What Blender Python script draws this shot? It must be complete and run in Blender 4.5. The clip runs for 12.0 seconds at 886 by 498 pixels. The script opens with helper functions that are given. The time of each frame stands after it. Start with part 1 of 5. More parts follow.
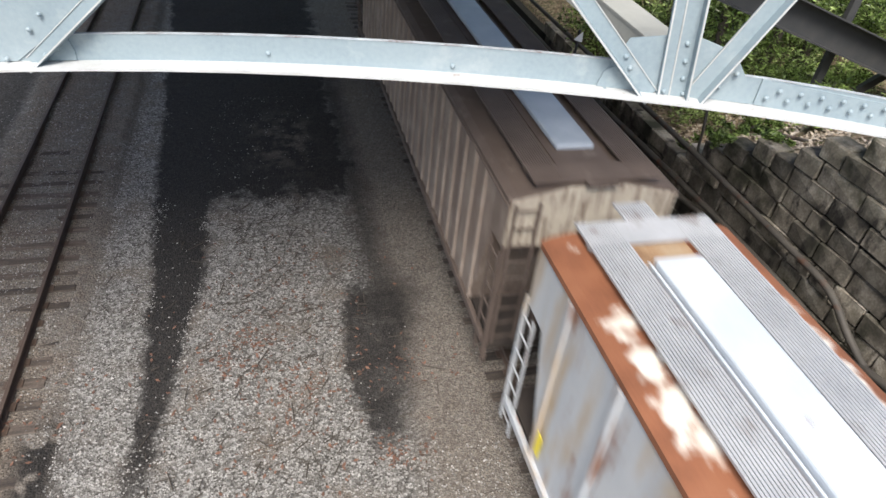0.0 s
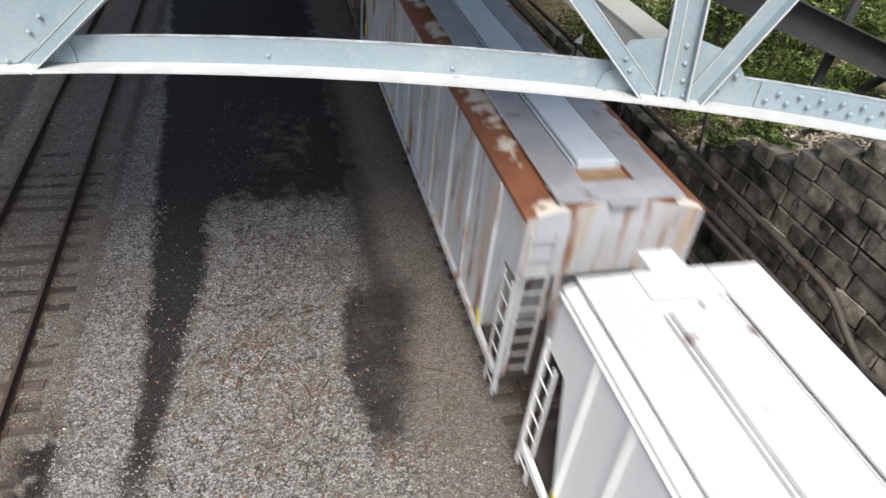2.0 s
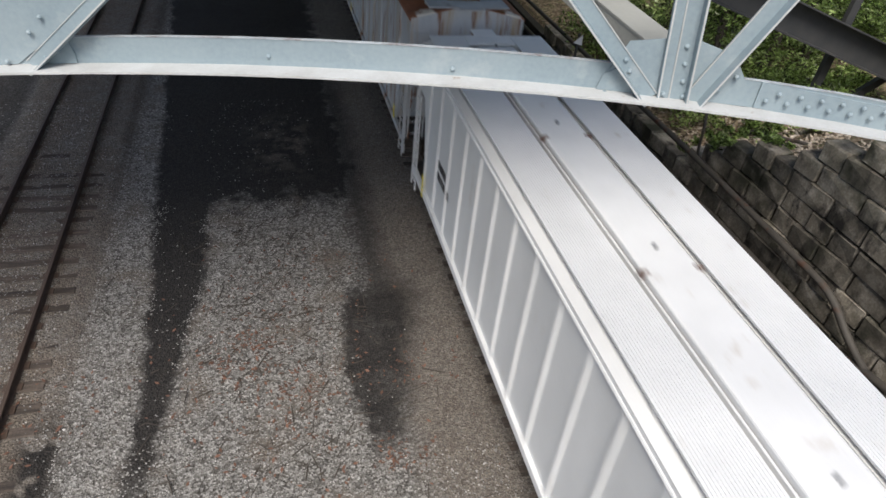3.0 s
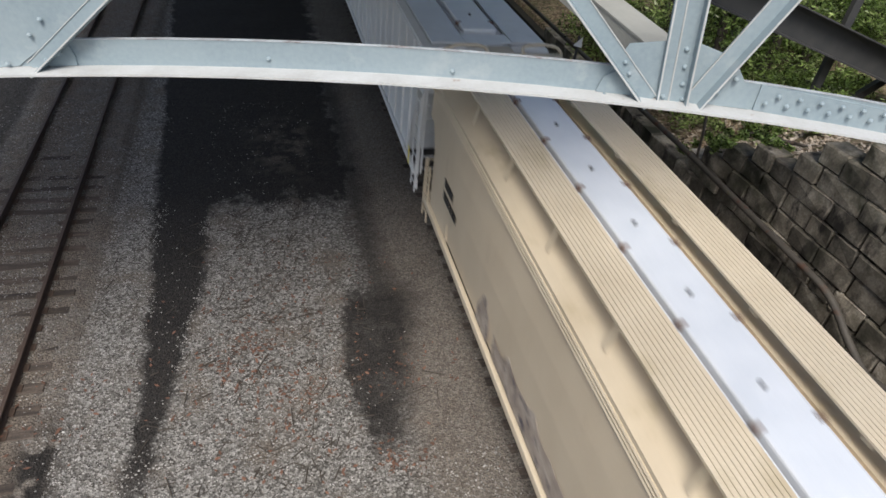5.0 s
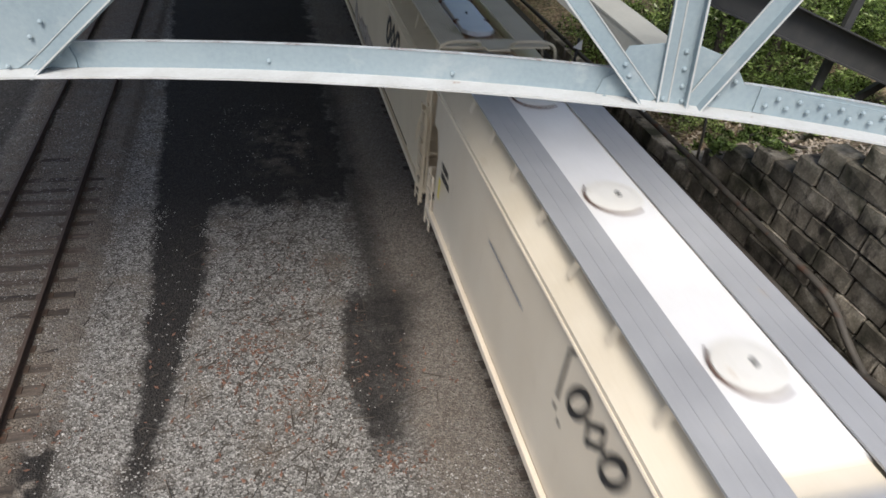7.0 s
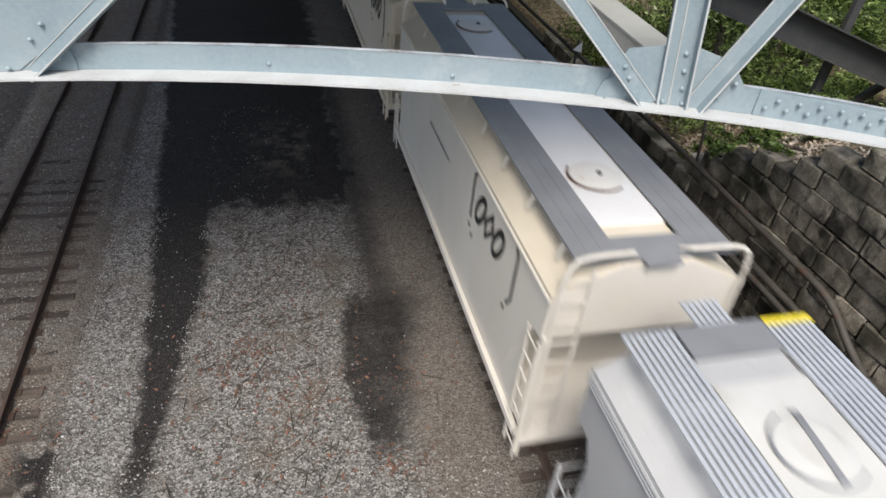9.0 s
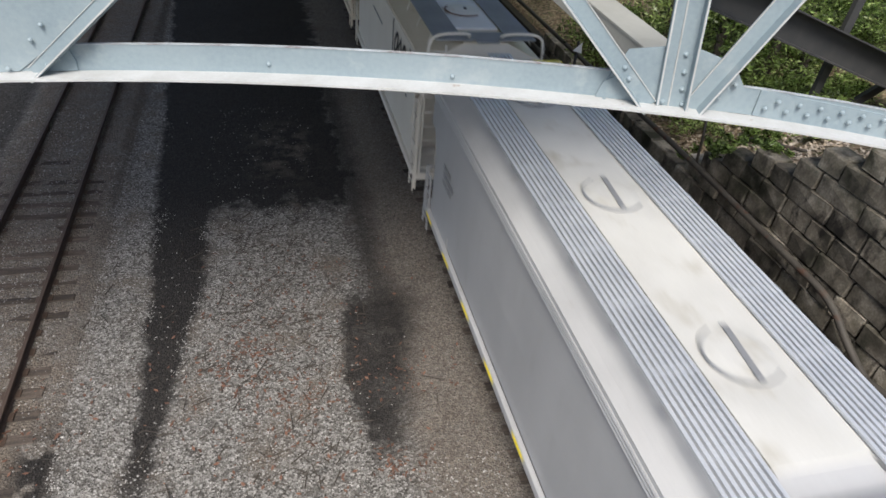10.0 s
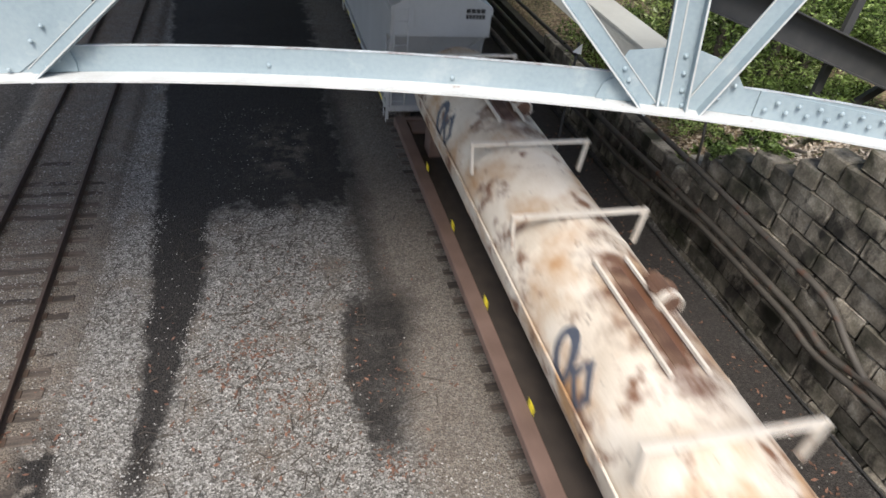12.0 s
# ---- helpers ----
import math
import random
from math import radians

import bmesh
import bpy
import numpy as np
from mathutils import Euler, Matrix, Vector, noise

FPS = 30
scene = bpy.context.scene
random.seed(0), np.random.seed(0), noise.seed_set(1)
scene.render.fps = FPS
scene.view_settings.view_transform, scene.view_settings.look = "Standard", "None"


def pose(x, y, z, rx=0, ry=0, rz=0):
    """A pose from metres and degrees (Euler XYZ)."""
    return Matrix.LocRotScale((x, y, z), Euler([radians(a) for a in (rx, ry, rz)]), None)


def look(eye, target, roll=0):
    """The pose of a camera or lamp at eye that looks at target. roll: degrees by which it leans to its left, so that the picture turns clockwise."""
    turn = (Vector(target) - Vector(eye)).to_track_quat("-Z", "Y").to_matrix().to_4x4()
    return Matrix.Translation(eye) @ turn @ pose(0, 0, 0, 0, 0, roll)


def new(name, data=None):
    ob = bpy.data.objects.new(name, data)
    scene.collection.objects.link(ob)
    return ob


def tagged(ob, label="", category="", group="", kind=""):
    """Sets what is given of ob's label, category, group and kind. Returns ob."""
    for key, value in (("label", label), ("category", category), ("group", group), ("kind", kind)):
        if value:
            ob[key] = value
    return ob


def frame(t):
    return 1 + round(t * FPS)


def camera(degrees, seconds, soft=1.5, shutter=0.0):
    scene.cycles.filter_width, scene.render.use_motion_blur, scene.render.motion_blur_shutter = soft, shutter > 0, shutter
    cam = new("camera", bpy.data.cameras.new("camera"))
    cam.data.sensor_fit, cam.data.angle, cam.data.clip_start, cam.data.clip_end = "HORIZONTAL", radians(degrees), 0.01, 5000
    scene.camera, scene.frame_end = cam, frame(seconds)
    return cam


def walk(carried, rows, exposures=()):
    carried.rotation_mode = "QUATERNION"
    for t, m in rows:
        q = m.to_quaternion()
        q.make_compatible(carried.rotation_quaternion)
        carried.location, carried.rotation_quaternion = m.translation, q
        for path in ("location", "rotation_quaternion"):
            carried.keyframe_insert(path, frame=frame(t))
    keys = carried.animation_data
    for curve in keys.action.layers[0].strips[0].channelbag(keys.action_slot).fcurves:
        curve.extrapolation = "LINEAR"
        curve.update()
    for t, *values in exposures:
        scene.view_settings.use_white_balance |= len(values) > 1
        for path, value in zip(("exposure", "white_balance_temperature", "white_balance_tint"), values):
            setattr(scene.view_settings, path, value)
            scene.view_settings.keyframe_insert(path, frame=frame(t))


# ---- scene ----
cam = camera(67.1, 12.0, soft=1.6, shutter=0.55)
EYE = Vector((0, 0, 9.87))
TURN, TILT, LEAN = 17.61, 37.22, 6.64


def aim(lift, side=0.0):
    """The camera's pose, lifted by some degrees from its first tilt."""
    a, b = radians(TILT - lift), radians(TURN + side)
    way = Vector((math.sin(b) * math.cos(a), math.cos(b) * math.cos(a), -math.sin(a)))
    return look(EYE, EYE + way, LEAN)


LIFTS = [(0, 0), (0.5, .07), (1, .1), (1.5, .13), (2, .17), (2.5, .23), (3, .24), (4, .33), (5, .435), (5.5, .475), (6, .5), (6.5, .55),
         (7, .605), (8, .7), (9, .785), (9.5, .825), (10, .85), (10.5, .895), (11, .91), (11.5, .92), (12, .945)]
EXPOSURES = [(0, .66), (1, .60), (2, .50), (3, .10), (5.5, .12), (7, .20), (9, .26), (10.5, .26), (11.2, .46), (12, .58)]
walk(cam, [(t, aim(v, -v * 0.1)) for t, v in LIFTS], EXPOSURES)

# ---- light ----
world = bpy.data.worlds.new("world")
scene.world = world
world.use_nodes = True
wn = world.node_tree.nodes
sky = wn.new("ShaderNodeTexSky")
sky.sky_type, sky.sun_disc = "NISHITA", False
SUN_UP, SUN_ROUND = 53.0, 202.0   # degrees: height, and turn from +y towards +x
sky.sun_elevation, sky.sun_rotation = radians(SUN_UP), radians(SUN_ROUND)
sky.air_density, sky.dust_density = 1.0, 2.5
world.node_tree.links.new(sky.outputs[0], wn["Background"].inputs[0])
wn["Background"].inputs[1].default_value = 0.15
sun = new("sun", bpy.data.lights.new("sun", "SUN"))
sun.data.energy, sun.data.angle, sun.data.color = 3.2, radians(24), (1.0, 0.965, 0.92)
a, b = radians(SUN_UP), radians(SUN_ROUND)
sun.matrix_world = look((0, 0, 40), Vector((0, 0, 40)) - Vector((math.sin(b) * math.cos(a), math.cos(b) * math.cos(a), math.sin(a))))

# ---- materials ----
def material(name, stops, scale=3.0, fine=40.0, rough=0.7, metal=0.0, bump=0.15, stretch=(1, 1, 1), streak=None, per_piece=0.0, contrast=(0.3, 0.7), fixed=False):
    """A worn surface: a broad and a fine noise run through colour stops; streak=(colour, scale, low, high, stretch) lays a second tone over it in patches;
    fixed: the grain runs on over neighbouring pieces that never move."""
    m = bpy.data.materials.new(name)
    m.use_nodes = True
    n, k = m.node_tree.nodes, m.node_tree.links
    out = n["Principled BSDF"]
    co = n.new("ShaderNodeTexCoord")
    here = n.new("ShaderNodeNewGeometry").outputs["Position"] if fixed else co.outputs["Object"]
    mp = n.new("ShaderNodeMapping")
    mp.inputs["Scale"].default_value = stretch
    k.new(here, mp.inputs[0])
    broad, small = n.new("ShaderNodeTexNoise"), n.new("ShaderNodeTexNoise")
    broad.inputs["Scale"].default_value, broad.inputs["Detail"].default_value = scale, 6
    small.inputs["Scale"].default_value, small.inputs["Detail"].default_value = fine, 4
    k.new(mp.outputs[0], broad.inputs[0])
    k.new(here, small.inputs[0])
    mix = n.new("ShaderNodeMix")
    mix.inputs[0].default_value = 0.35
    k.new(broad.outputs[0], mix.inputs[2])
    k.new(small.outputs[0], mix.inputs[3])
    ramp = n.new("ShaderNodeValToRGB")
    els = ramp.color_ramp.elements
    lo, hi = contrast
    while len(els) < len(stops):
        els.new(0.5)
    for i, c in enumerate(stops):
        els[i].position = lo + (hi - lo) * i / max(1, len(stops) - 1)
        els[i].color = (*c, 1)
    k.new(mix.outputs[0], ramp.inputs[0])
    colour = ramp.outputs[0]
    for colour2, s2, low, high, st2, *soft in (streak or ()):
        mp2, nz, mr, mx = n.new("ShaderNodeMapping"), n.new("ShaderNodeTexNoise"), n.new("ShaderNodeMapRange"), n.new("ShaderNodeMix")
        mp2.inputs["Scale"].default_value = st2
        mp2.inputs["Location"].default_value = (s2 * 3.7, low * 11, high * 7)
        nz.inputs["Scale"].default_value, nz.inputs["Detail"].default_value, nz.inputs["Roughness"].default_value = s2, (soft[0] if soft else 7), 0.62
        mr.inputs["From Min"].default_value, mr.inputs["From Max"].default_value = low, high
        mx.data_type = "RGBA"
        mx.inputs[7].default_value = (*colour2, 1)
        k.new(here, mp2.inputs[0])
        k.new(mp2.outputs[0], nz.inputs[0])
        k.new(nz.outputs[0], mr.inputs[0])
        k.new(mr.outputs[0], mx.inputs[0])
        k.new(colour, mx.inputs[6])
        colour = mx.outputs[2]
    if per_piece:
        oi, geo, add, fr, mr, hs = (n.new("ShaderNodeObjectInfo"), n.new("ShaderNodeNewGeometry"), n.new("ShaderNodeMath"), n.new("ShaderNodeMath"),
                                    n.new("ShaderNodeMapRange"), n.new("ShaderNodeHueSaturation"))
        fr.operation = "FRACT"
        k.new(oi.outputs["Random"], add.inputs[0])
        k.new(geo.outputs["Random Per Island"], add.inputs[1])
        k.new(add.outputs[0], fr.inputs[0])
        k.new(fr.outputs[0], mr.inputs[0])
        mr.inputs["To Min"].default_value, mr.inputs["To Max"].default_value = 1 - per_piece, 1 + per_piece
        k.new(mr.outputs[0], hs.inputs["Value"])
        k.new(colour, hs.inputs["Color"])
        colour = hs.outputs[0]
    k.new(colour, out.inputs["Base Color"])
    out.inputs["Metallic"].default_value = metal
    rr = n.new("ShaderNodeMapRange")
    rr.inputs["To Min"].default_value, rr.inputs["To Max"].default_value = max(0.05, rough - 0.12), min(1, rough + 0.12)
    k.new(small.outputs[0], rr.inputs[0])
    k.new(rr.outputs[0], out.inputs["Roughness"])
    if bump:
        bp = n.new("ShaderNodeBump")
        bp.inputs["Strength"].default_value, bp.inputs["Distance"].default_value = bump, 0.02
        k.new(mix.outputs[0], bp.inputs["Height"])
        k.new(bp.outputs[0], out.inputs["Normal"])
    return m


DOWN = (5.0, 5.0, 0.55)      # streaks that run down a side
RUST, RUST_DARK = (0.19, 0.062, 0.022), (0.085, 0.035, 0.018)
M = {}
M["bridge"] = material("bridge_paint", [(0.20, 0.255, 0.285), (0.255, 0.315, 0.34), (0.30, 0.355, 0.375)], 2.0, 45, 0.55, 0.0, 0.08,
                       streak=[((0.36, 0.40, 0.41), 4, 0.58, 0.75, (1, 1, 1)), ((0.20, 0.12, 0.08), 6, 0.69, 0.74, (1, 1, 1))])
M["bridge_edge"] = material("bridge_flange_paint", [(0.42, 0.42, 0.40), (0.56, 0.57, 0.56)], 5, 60, 0.6, 0.0, 0.1,
                            streak=[((0.25, 0.15, 0.09), 9, 0.66, 0.74, (1, 1, 1))])
M["bridge_cream"] = material("bridge_cream_paint", [(0.30, 0.30, 0.27), (0.40, 0.40, 0.36)], 3, 40, 0.6)
M["bridge_rust"] = material("bridge_edge_rust", [(0.14, 0.08, 0.06), (0.30, 0.31, 0.32), (0.38, 0.42, 0.44), (0.5, 0.53, 0.55)], 7, 60, 0.8)
M["dark_steel"] = material("dark_girder_steel", [(0.03, 0.032, 0.034), (0.06, 0.058, 0.055)], 2, 30, 0.7)
M["concrete"] = material("deck_concrete", [(0.13, 0.125, 0.12), (0.2, 0.195, 0.185)], 1, 20, 0.9)
M["rail"] = material("rail_steel", [(0.075, 0.05, 0.038), (0.12, 0.085, 0.065)], 4, 50, 0.55, 0.3)
M["tie"] = material("old_tie_wood", [(0.034, 0.028, 0.024), (0.080, 0.063, 0.051), (0.16, 0.125, 0.097)], 2.5, 30, 0.9, 0, 0.4, stretch=(0.6, 6, 6), per_piece=0.35, fixed=True)
M["stone"] = material("retaining_wall_stone", [(0.080, 0.068, 0.052), (0.19, 0.167, 0.132), (0.40, 0.365, 0.305)], 2.2, 22, 0.92, 0, 0.6, per_piece=0.55, fixed=True,
                      streak=[((0.030, 0.030, 0.016), 0.75, 0.47, 0.63, (1, 1, 1)), ((0.026, 0.022, 0.018), 2.4, 0.53, 0.66, (1, 1, 0.6))])
M["mortar"] = material("wall_joint_earth", [(0.02, 0.018, 0.014), (0.05, 0.045, 0.035)], 3, 25, 0.95)
M["pipe"] = material("weathered_pipe", [(0.045, 0.040, 0.034), (0.09, 0.08, 0.067)], 2, 40, 0.7, streak=[(RUST_DARK, 3, 0.55, 0.7, (1, 1, 1))])
M["cable"] = material("black_cable", [(0.02, 0.02, 0.02), (0.05, 0.048, 0.045)], 3, 40, 0.7)
M["gravel"] = material("loose_gravel_stone", [(0.13, 0.122, 0.110), (0.25, 0.240, 0.222), (0.42, 0.405, 0.38)], 5, 60, 0.9, 0, 0.2, per_piece=0.55)
M["dry_leaf"] = material("dry_leaf_litter", [(0.11, 0.055, 0.038), (0.20, 0.105, 0.068)], 6, 30, 0.85, per_piece=0.4)
# leaf litter with the sunlight on the bank put into its pale colour
M["sunlit_litter"] = material("sunlit_leaf_litter", [(0.24, 0.18, 0.12), (0.42, 0.35, 0.27), (0.60, 0.55, 0.48)], 3, 30, 0.8, per_piece=0.45)
M["bark"] = material("bark", [(0.035, 0.028, 0.022), (0.09, 0.075, 0.06)], 5, 40, 0.95, 0, 0.6, stretch=(4, 4, 0.6))


def foliage(name, stops):
    """Leaves that let half of the light through."""
    # the wide spread of tone paints in sun highlights and dark gaps
    m = material(name, stops, 0.55, 14, 0.28, 0, 0, per_piece=0.95, contrast=(0.36, 0.64))
    nt = m.node_tree
    thin, both = nt.nodes.new("ShaderNodeBsdfTranslucent"), nt.nodes.new("ShaderNodeMixShader")
    both.inputs[0].default_value = 0.5
    base = nt.nodes["Principled BSDF"]
    nt.links.new(base.inputs["Base Color"].links[0].from_socket, thin.inputs[0])
    nt.links.new(base.outputs[0], both.inputs[1])
    nt.links.new(thin.outputs[0], both.inputs[2])
    nt.links.new(both.outputs[0], nt.nodes["Material Output"].inputs[0])
    return m


M["leaf"] = foliage("green_leaf", [(0.06, 0.10, 0.022), (0.24, 0.33, 0.10), (0.62, 0.66, 0.34)])
# lighter copy of the leaf: sunlight on the far foliage, put into its colour
M["leaf_sunlit"] = foliage("sunlit_leaf", [(0.16, 0.22, 0.06), (0.45, 0.53, 0.20), (0.80, 0.82, 0.52)])
M["black"] = material("undercarriage_black", [(0.022, 0.018, 0.015), (0.055, 0.042, 0.034)], 3, 30, 0.85)
M["wheel"] = material("wheel_steel", [(0.05, 0.035, 0.028), (0.10, 0.075, 0.06)], 3, 30, 0.6, 0.4)
M["yellow"] = material("yellow_reflector", [(0.78, 0.62, 0.02), (0.86, 0.72, 0.05)], 8, 60, 0.4, 0, 0)
M["ink"] = material("black_stencil_paint", [(0.015, 0.015, 0.017), (0.035, 0.034, 0.034)], 8, 60, 0.6, 0, 0.05)
M["ink_blue"] = material("dark_blue_stencil_paint", [(0.05, 0.06, 0.085), (0.09, 0.10, 0.13)], 8, 60, 0.6, 0, 0.05)
M["galv"] = material("galvanised_grating", [(0.36, 0.365, 0.375), (0.50, 0.505, 0.515)], 2.5, 40, 0.5, 0.1, 0.1, streak=[((0.17, 0.11, 0.08), 3, 0.60, 0.75, (1, 1, 1))])
M["galv_bright"] = material("bright_galvanised_board", [(0.52, 0.54, 0.57), (0.66, 0.68, 0.70)], 2.5, 40, 0.4, 0.25, 0.1)
M["white_plate"] = material("white_plate", [(0.72, 0.72, 0.7), (0.8, 0.8, 0.78)], 3, 40, 0.6)

# car paints: side, roof, board, hatch, trim
M["brown_side"] = material("brown_car_side", [(0.11, 0.078, 0.062), (0.20, 0.15, 0.12), (0.33, 0.27, 0.22)], 1.6, 30, 0.8, stretch=(1, 1, 0.5), streak=[((0.34, 0.29, 0.25), 2.0, 0.54, 0.68, DOWN)])
M["brown_roof"] = material("brown_car_roof", [(0.085, 0.062, 0.05), (0.135, 0.10, 0.082)], 1.6, 35, 0.8, streak=[((0.19, 0.15, 0.125), 3, 0.58, 0.72, (1, 1, 1))])
M["brown_rib"] = material("brown_car_rib", [(0.20, 0.15, 0.12), (0.36, 0.30, 0.25)], 2, 30, 0.8)
M["brown_hatch"] = material("brown_car_hatch", [(0.33, 0.37, 0.42), (0.46, 0.50, 0.54)], 2, 40, 0.5)
M["brown_end"] = material("brown_car_end", [(0.33, 0.28, 0.22), (0.50, 0.45, 0.37)], 2, 30, 0.8, streak=[((0.10, 0.065, 0.045), 2.4, 0.50, 0.62, DOWN)])
M["rust_side"] = material("rust_car_side", [(0.37, 0.39, 0.42), (0.47, 0.485, 0.50), (0.55, 0.55, 0.545)], 1.4, 30, 0.6, stretch=(1, 1, 0.5),
                          streak=[((0.42, 0.31, 0.19), 1.0, 0.50, 0.66, (4, 2.2, 0.35)), ((0.22, 0.088, 0.035), 1.5, 0.565, 0.65, (4, 2.0, 0.30))])
M["rust_roof"] = material("rust_car_roof", [(0.15, 0.055, 0.026), (0.25, 0.095, 0.045), (0.30, 0.125, 0.062)], 2, 35, 0.8)


def surviving_paint():
    """Pale paint that is left in rounded patches on the rusty roof sheets, never along their outer rim."""
    nt = M["rust_roof"].node_tree
    n, k = nt.nodes, nt.links
    base = n["Principled BSDF"].inputs["Base Color"]
    old = base.links[0].from_socket
    co, mp, cells, rag, sep = n.new("ShaderNodeTexCoord"), n.new("ShaderNodeMapping"), n.new("ShaderNodeTexVoronoi"), n.new("ShaderNodeTexNoise"), n.new("ShaderNodeSeparateXYZ")
    mp.inputs["Scale"].default_value = (0.0, 1.5, 0.0)
    cells.inputs["Scale"].default_value, cells.inputs["Randomness"].default_value = 1.0, 0.75
    rag.inputs["Scale"].default_value, rag.inputs["Detail"].default_value = 4.5, 5
    k.new(co.outputs["Object"], mp.inputs[0])
    k.new(mp.outputs[0], cells.inputs[0])
    k.new(co.outputs["Object"], rag.inputs[0])
    k.new(co.outputs["Object"], sep.inputs[0])

    def calc(op, *vals):
        q = n.new("ShaderNodeMath")
        q.operation = op
        for i, v in enumerate(vals):
            if isinstance(v, float):
                q.inputs[i].default_value = v
            else:
                k.new(v, q.inputs[i])
        return q.outputs[0]

    across = calc("DIVIDE", calc("SUBTRACT", calc("ABSOLUTE", sep.outputs[0]), 1.15), 0.27)
    along = calc("DIVIDE", cells.outputs["Distance"], 0.56)
    far = calc("SQRT", calc("ADD", calc("MULTIPLY", across, across), calc("MULTIPLY", along, along)))
    far = calc("ADD", far, calc("MULTIPLY", calc("SUBTRACT", rag.outputs[0], 0.5), 1.6))
    mr, mx = n.new("ShaderNodeMapRange"), n.new("ShaderNodeMix")
    mr.inputs["From Min"].default_value, mr.inputs["From Max"].default_value = 1.12, 0.86
    k.new(far, mr.inputs[0])
    mx.data_type = "RGBA"
    mx.inputs[7].default_value = (0.70, 0.65, 0.57, 1)
    k.new(mr.outputs[0], mx.inputs[0])
    k.new(old, mx.inputs[6])
    k.new(mx.outputs[2], base)


surviving_paint()
M["rust_hatch"] = material("rust_car_hatch", [(0.50, 0.55, 0.60), (0.62, 0.66, 0.70)], 1.5, 40, 0.45, streak=[(RUST, 2.5, 0.68, 0.74, (1, 1, 1))])
M["rust_gap"] = material("rust_car_trough", [(0.16, 0.085, 0.045), (0.32, 0.20, 0.11), (0.42, 0.33, 0.22)], 2.6, 35, 0.85)
M["white_side"] = material("white_car_side", [(0.66, 0.66, 0.65), (0.78, 0.78, 0.77)], 1.2, 30, 0.5, stretch=(1, 1, 0.5), streak=[((0.45, 0.37, 0.28), 1.4, 0.64, 0.78, DOWN)])
M["white_roof"] = material("white_car_roof", [(0.70, 0.70, 0.69), (0.80, 0.80, 0.79)], 1.5, 40, 0.5, streak=[((0.50, 0.44, 0.37), 2.0, 0.64, 0.76, (1, 1, 1))])
M["tan_side"] = material("tan_car_side", [(0.57, 0.47, 0.34), (0.66, 0.56, 0.42)], 0.9, 25, 0.55, stretch=(1, 1, 0.6), streak=[((0.36, 0.27, 0.18), 1.2, 0.63, 0.80, DOWN)])
M["tan_roof"] = material("tan_car_roof", [(0.56, 0.47, 0.34), (0.66, 0.57, 0.43)], 1.1, 30, 0.55, streak=[((0.38, 0.31, 0.18), 0.9, 0.58, 0.74, (1, 0.8, 1)), ((0.36, 0.15, 0.05), 1.0, 0.71, 0.76, (2, 0.6, 1))])
M["tan_gap"] = material("tan_car_trough", [(0.50, 0.40, 0.27), (0.62, 0.52, 0.38)], 1.1, 30, 0.6, streak=[((0.42, 0.29, 0.15), 0.8, 0.48, 0.62, (1, 0.7, 1)), ((0.30, 0.115, 0.035), 0.7, 0.56, 0.63, (1, 0.55, 1))])
M["tan_hatch"] = material("tan_car_hatch", [(0.62, 0.66, 0.71), (0.76, 0.79, 0.83)], 1.5, 40, 0.4, 0.1)
M["cream_side"] = material("cream_car_side", [(0.66, 0.57, 0.45), (0.74, 0.66, 0.54)], 0.9, 25, 0.55, stretch=(1, 1, 0.6), streak=[((0.40, 0.32, 0.22), 1.2, 0.64, 0.82, DOWN)])
M["cream_roof"] = material("cream_car_roof", [(0.66, 0.58, 0.45), (0.76, 0.69, 0.57)], 1.1, 30, 0.5, streak=[((0.42, 0.31, 0.17), 1.1, 0.60, 0.78, (1, 0.8, 1))])
M["cream_top"] = material("cream_car_top_sheet", [(0.74, 0.73, 0.71), (0.84, 0.83, 0.82)], 1.1, 30, 0.5, streak=[((0.52, 0.45, 0.36), 1.6, 0.64, 0.82, (1, 1, 1))])
M["cream_lid"] = material("cream_hatch_lid", [(0.70, 0.67, 0.61), (0.79, 0.77, 0.72)], 2.5, 30, 0.5, streak=[((0.42, 0.30, 0.18), 3.0, 0.62, 0.74, (1, 1, 1))])
M["pale_side"] = material("pale_car_side", [(0.66, 0.61, 0.53), (0.75, 0.71, 0.64)], 0.9, 25, 0.55, stretch=(1, 1, 0.6), streak=[((0.42, 0.35, 0.26), 1.2, 0.64, 0.82, DOWN)])
M["grey_board"] = material("slate_grey_board", [(0.20, 0.205, 0.215), (0.30, 0.305, 0.315)], 1.2, 35, 0.6, 0.1, streak=[((0.33, 0.27, 0.21), 2, 0.66, 0.8, (1, 1, 1))])
M["light_board"] = material("light_grey_board", [(0.33, 0.33, 0.335), (0.43, 0.43, 0.435)], 1.2, 35, 0.5, 0.1, streak=[((0.40, 0.33, 0.26), 2, 0.64, 0.8, (1, 1, 1))])
M["grey_side"] = material("grey_car_side", [(0.36, 0.36, 0.362), (0.45, 0.45, 0.452)], 0.8, 30, 0.5, stretch=(1, 1, 0.6), streak=[((0.31, 0.30, 0.285), 1.2, 0.6, 0.8, DOWN)])
M["grey_roof"] = material("grey_car_roof", [(0.44, 0.44, 0.438), (0.54, 0.54, 0.535)], 1.0, 30, 0.5, streak=[((0.38, 0.36, 0.33), 1.6, 0.6, 0.78, (1, 1, 1))])
M["grey_top"] = material("grey_car_top_sheet", [(0.54, 0.53, 0.49), (0.68, 0.67, 0.63)], 1.0, 30, 0.5, streak=[((0.44, 0.41, 0.34), 1.4, 0.56, 0.74, (1, 1, 1))])
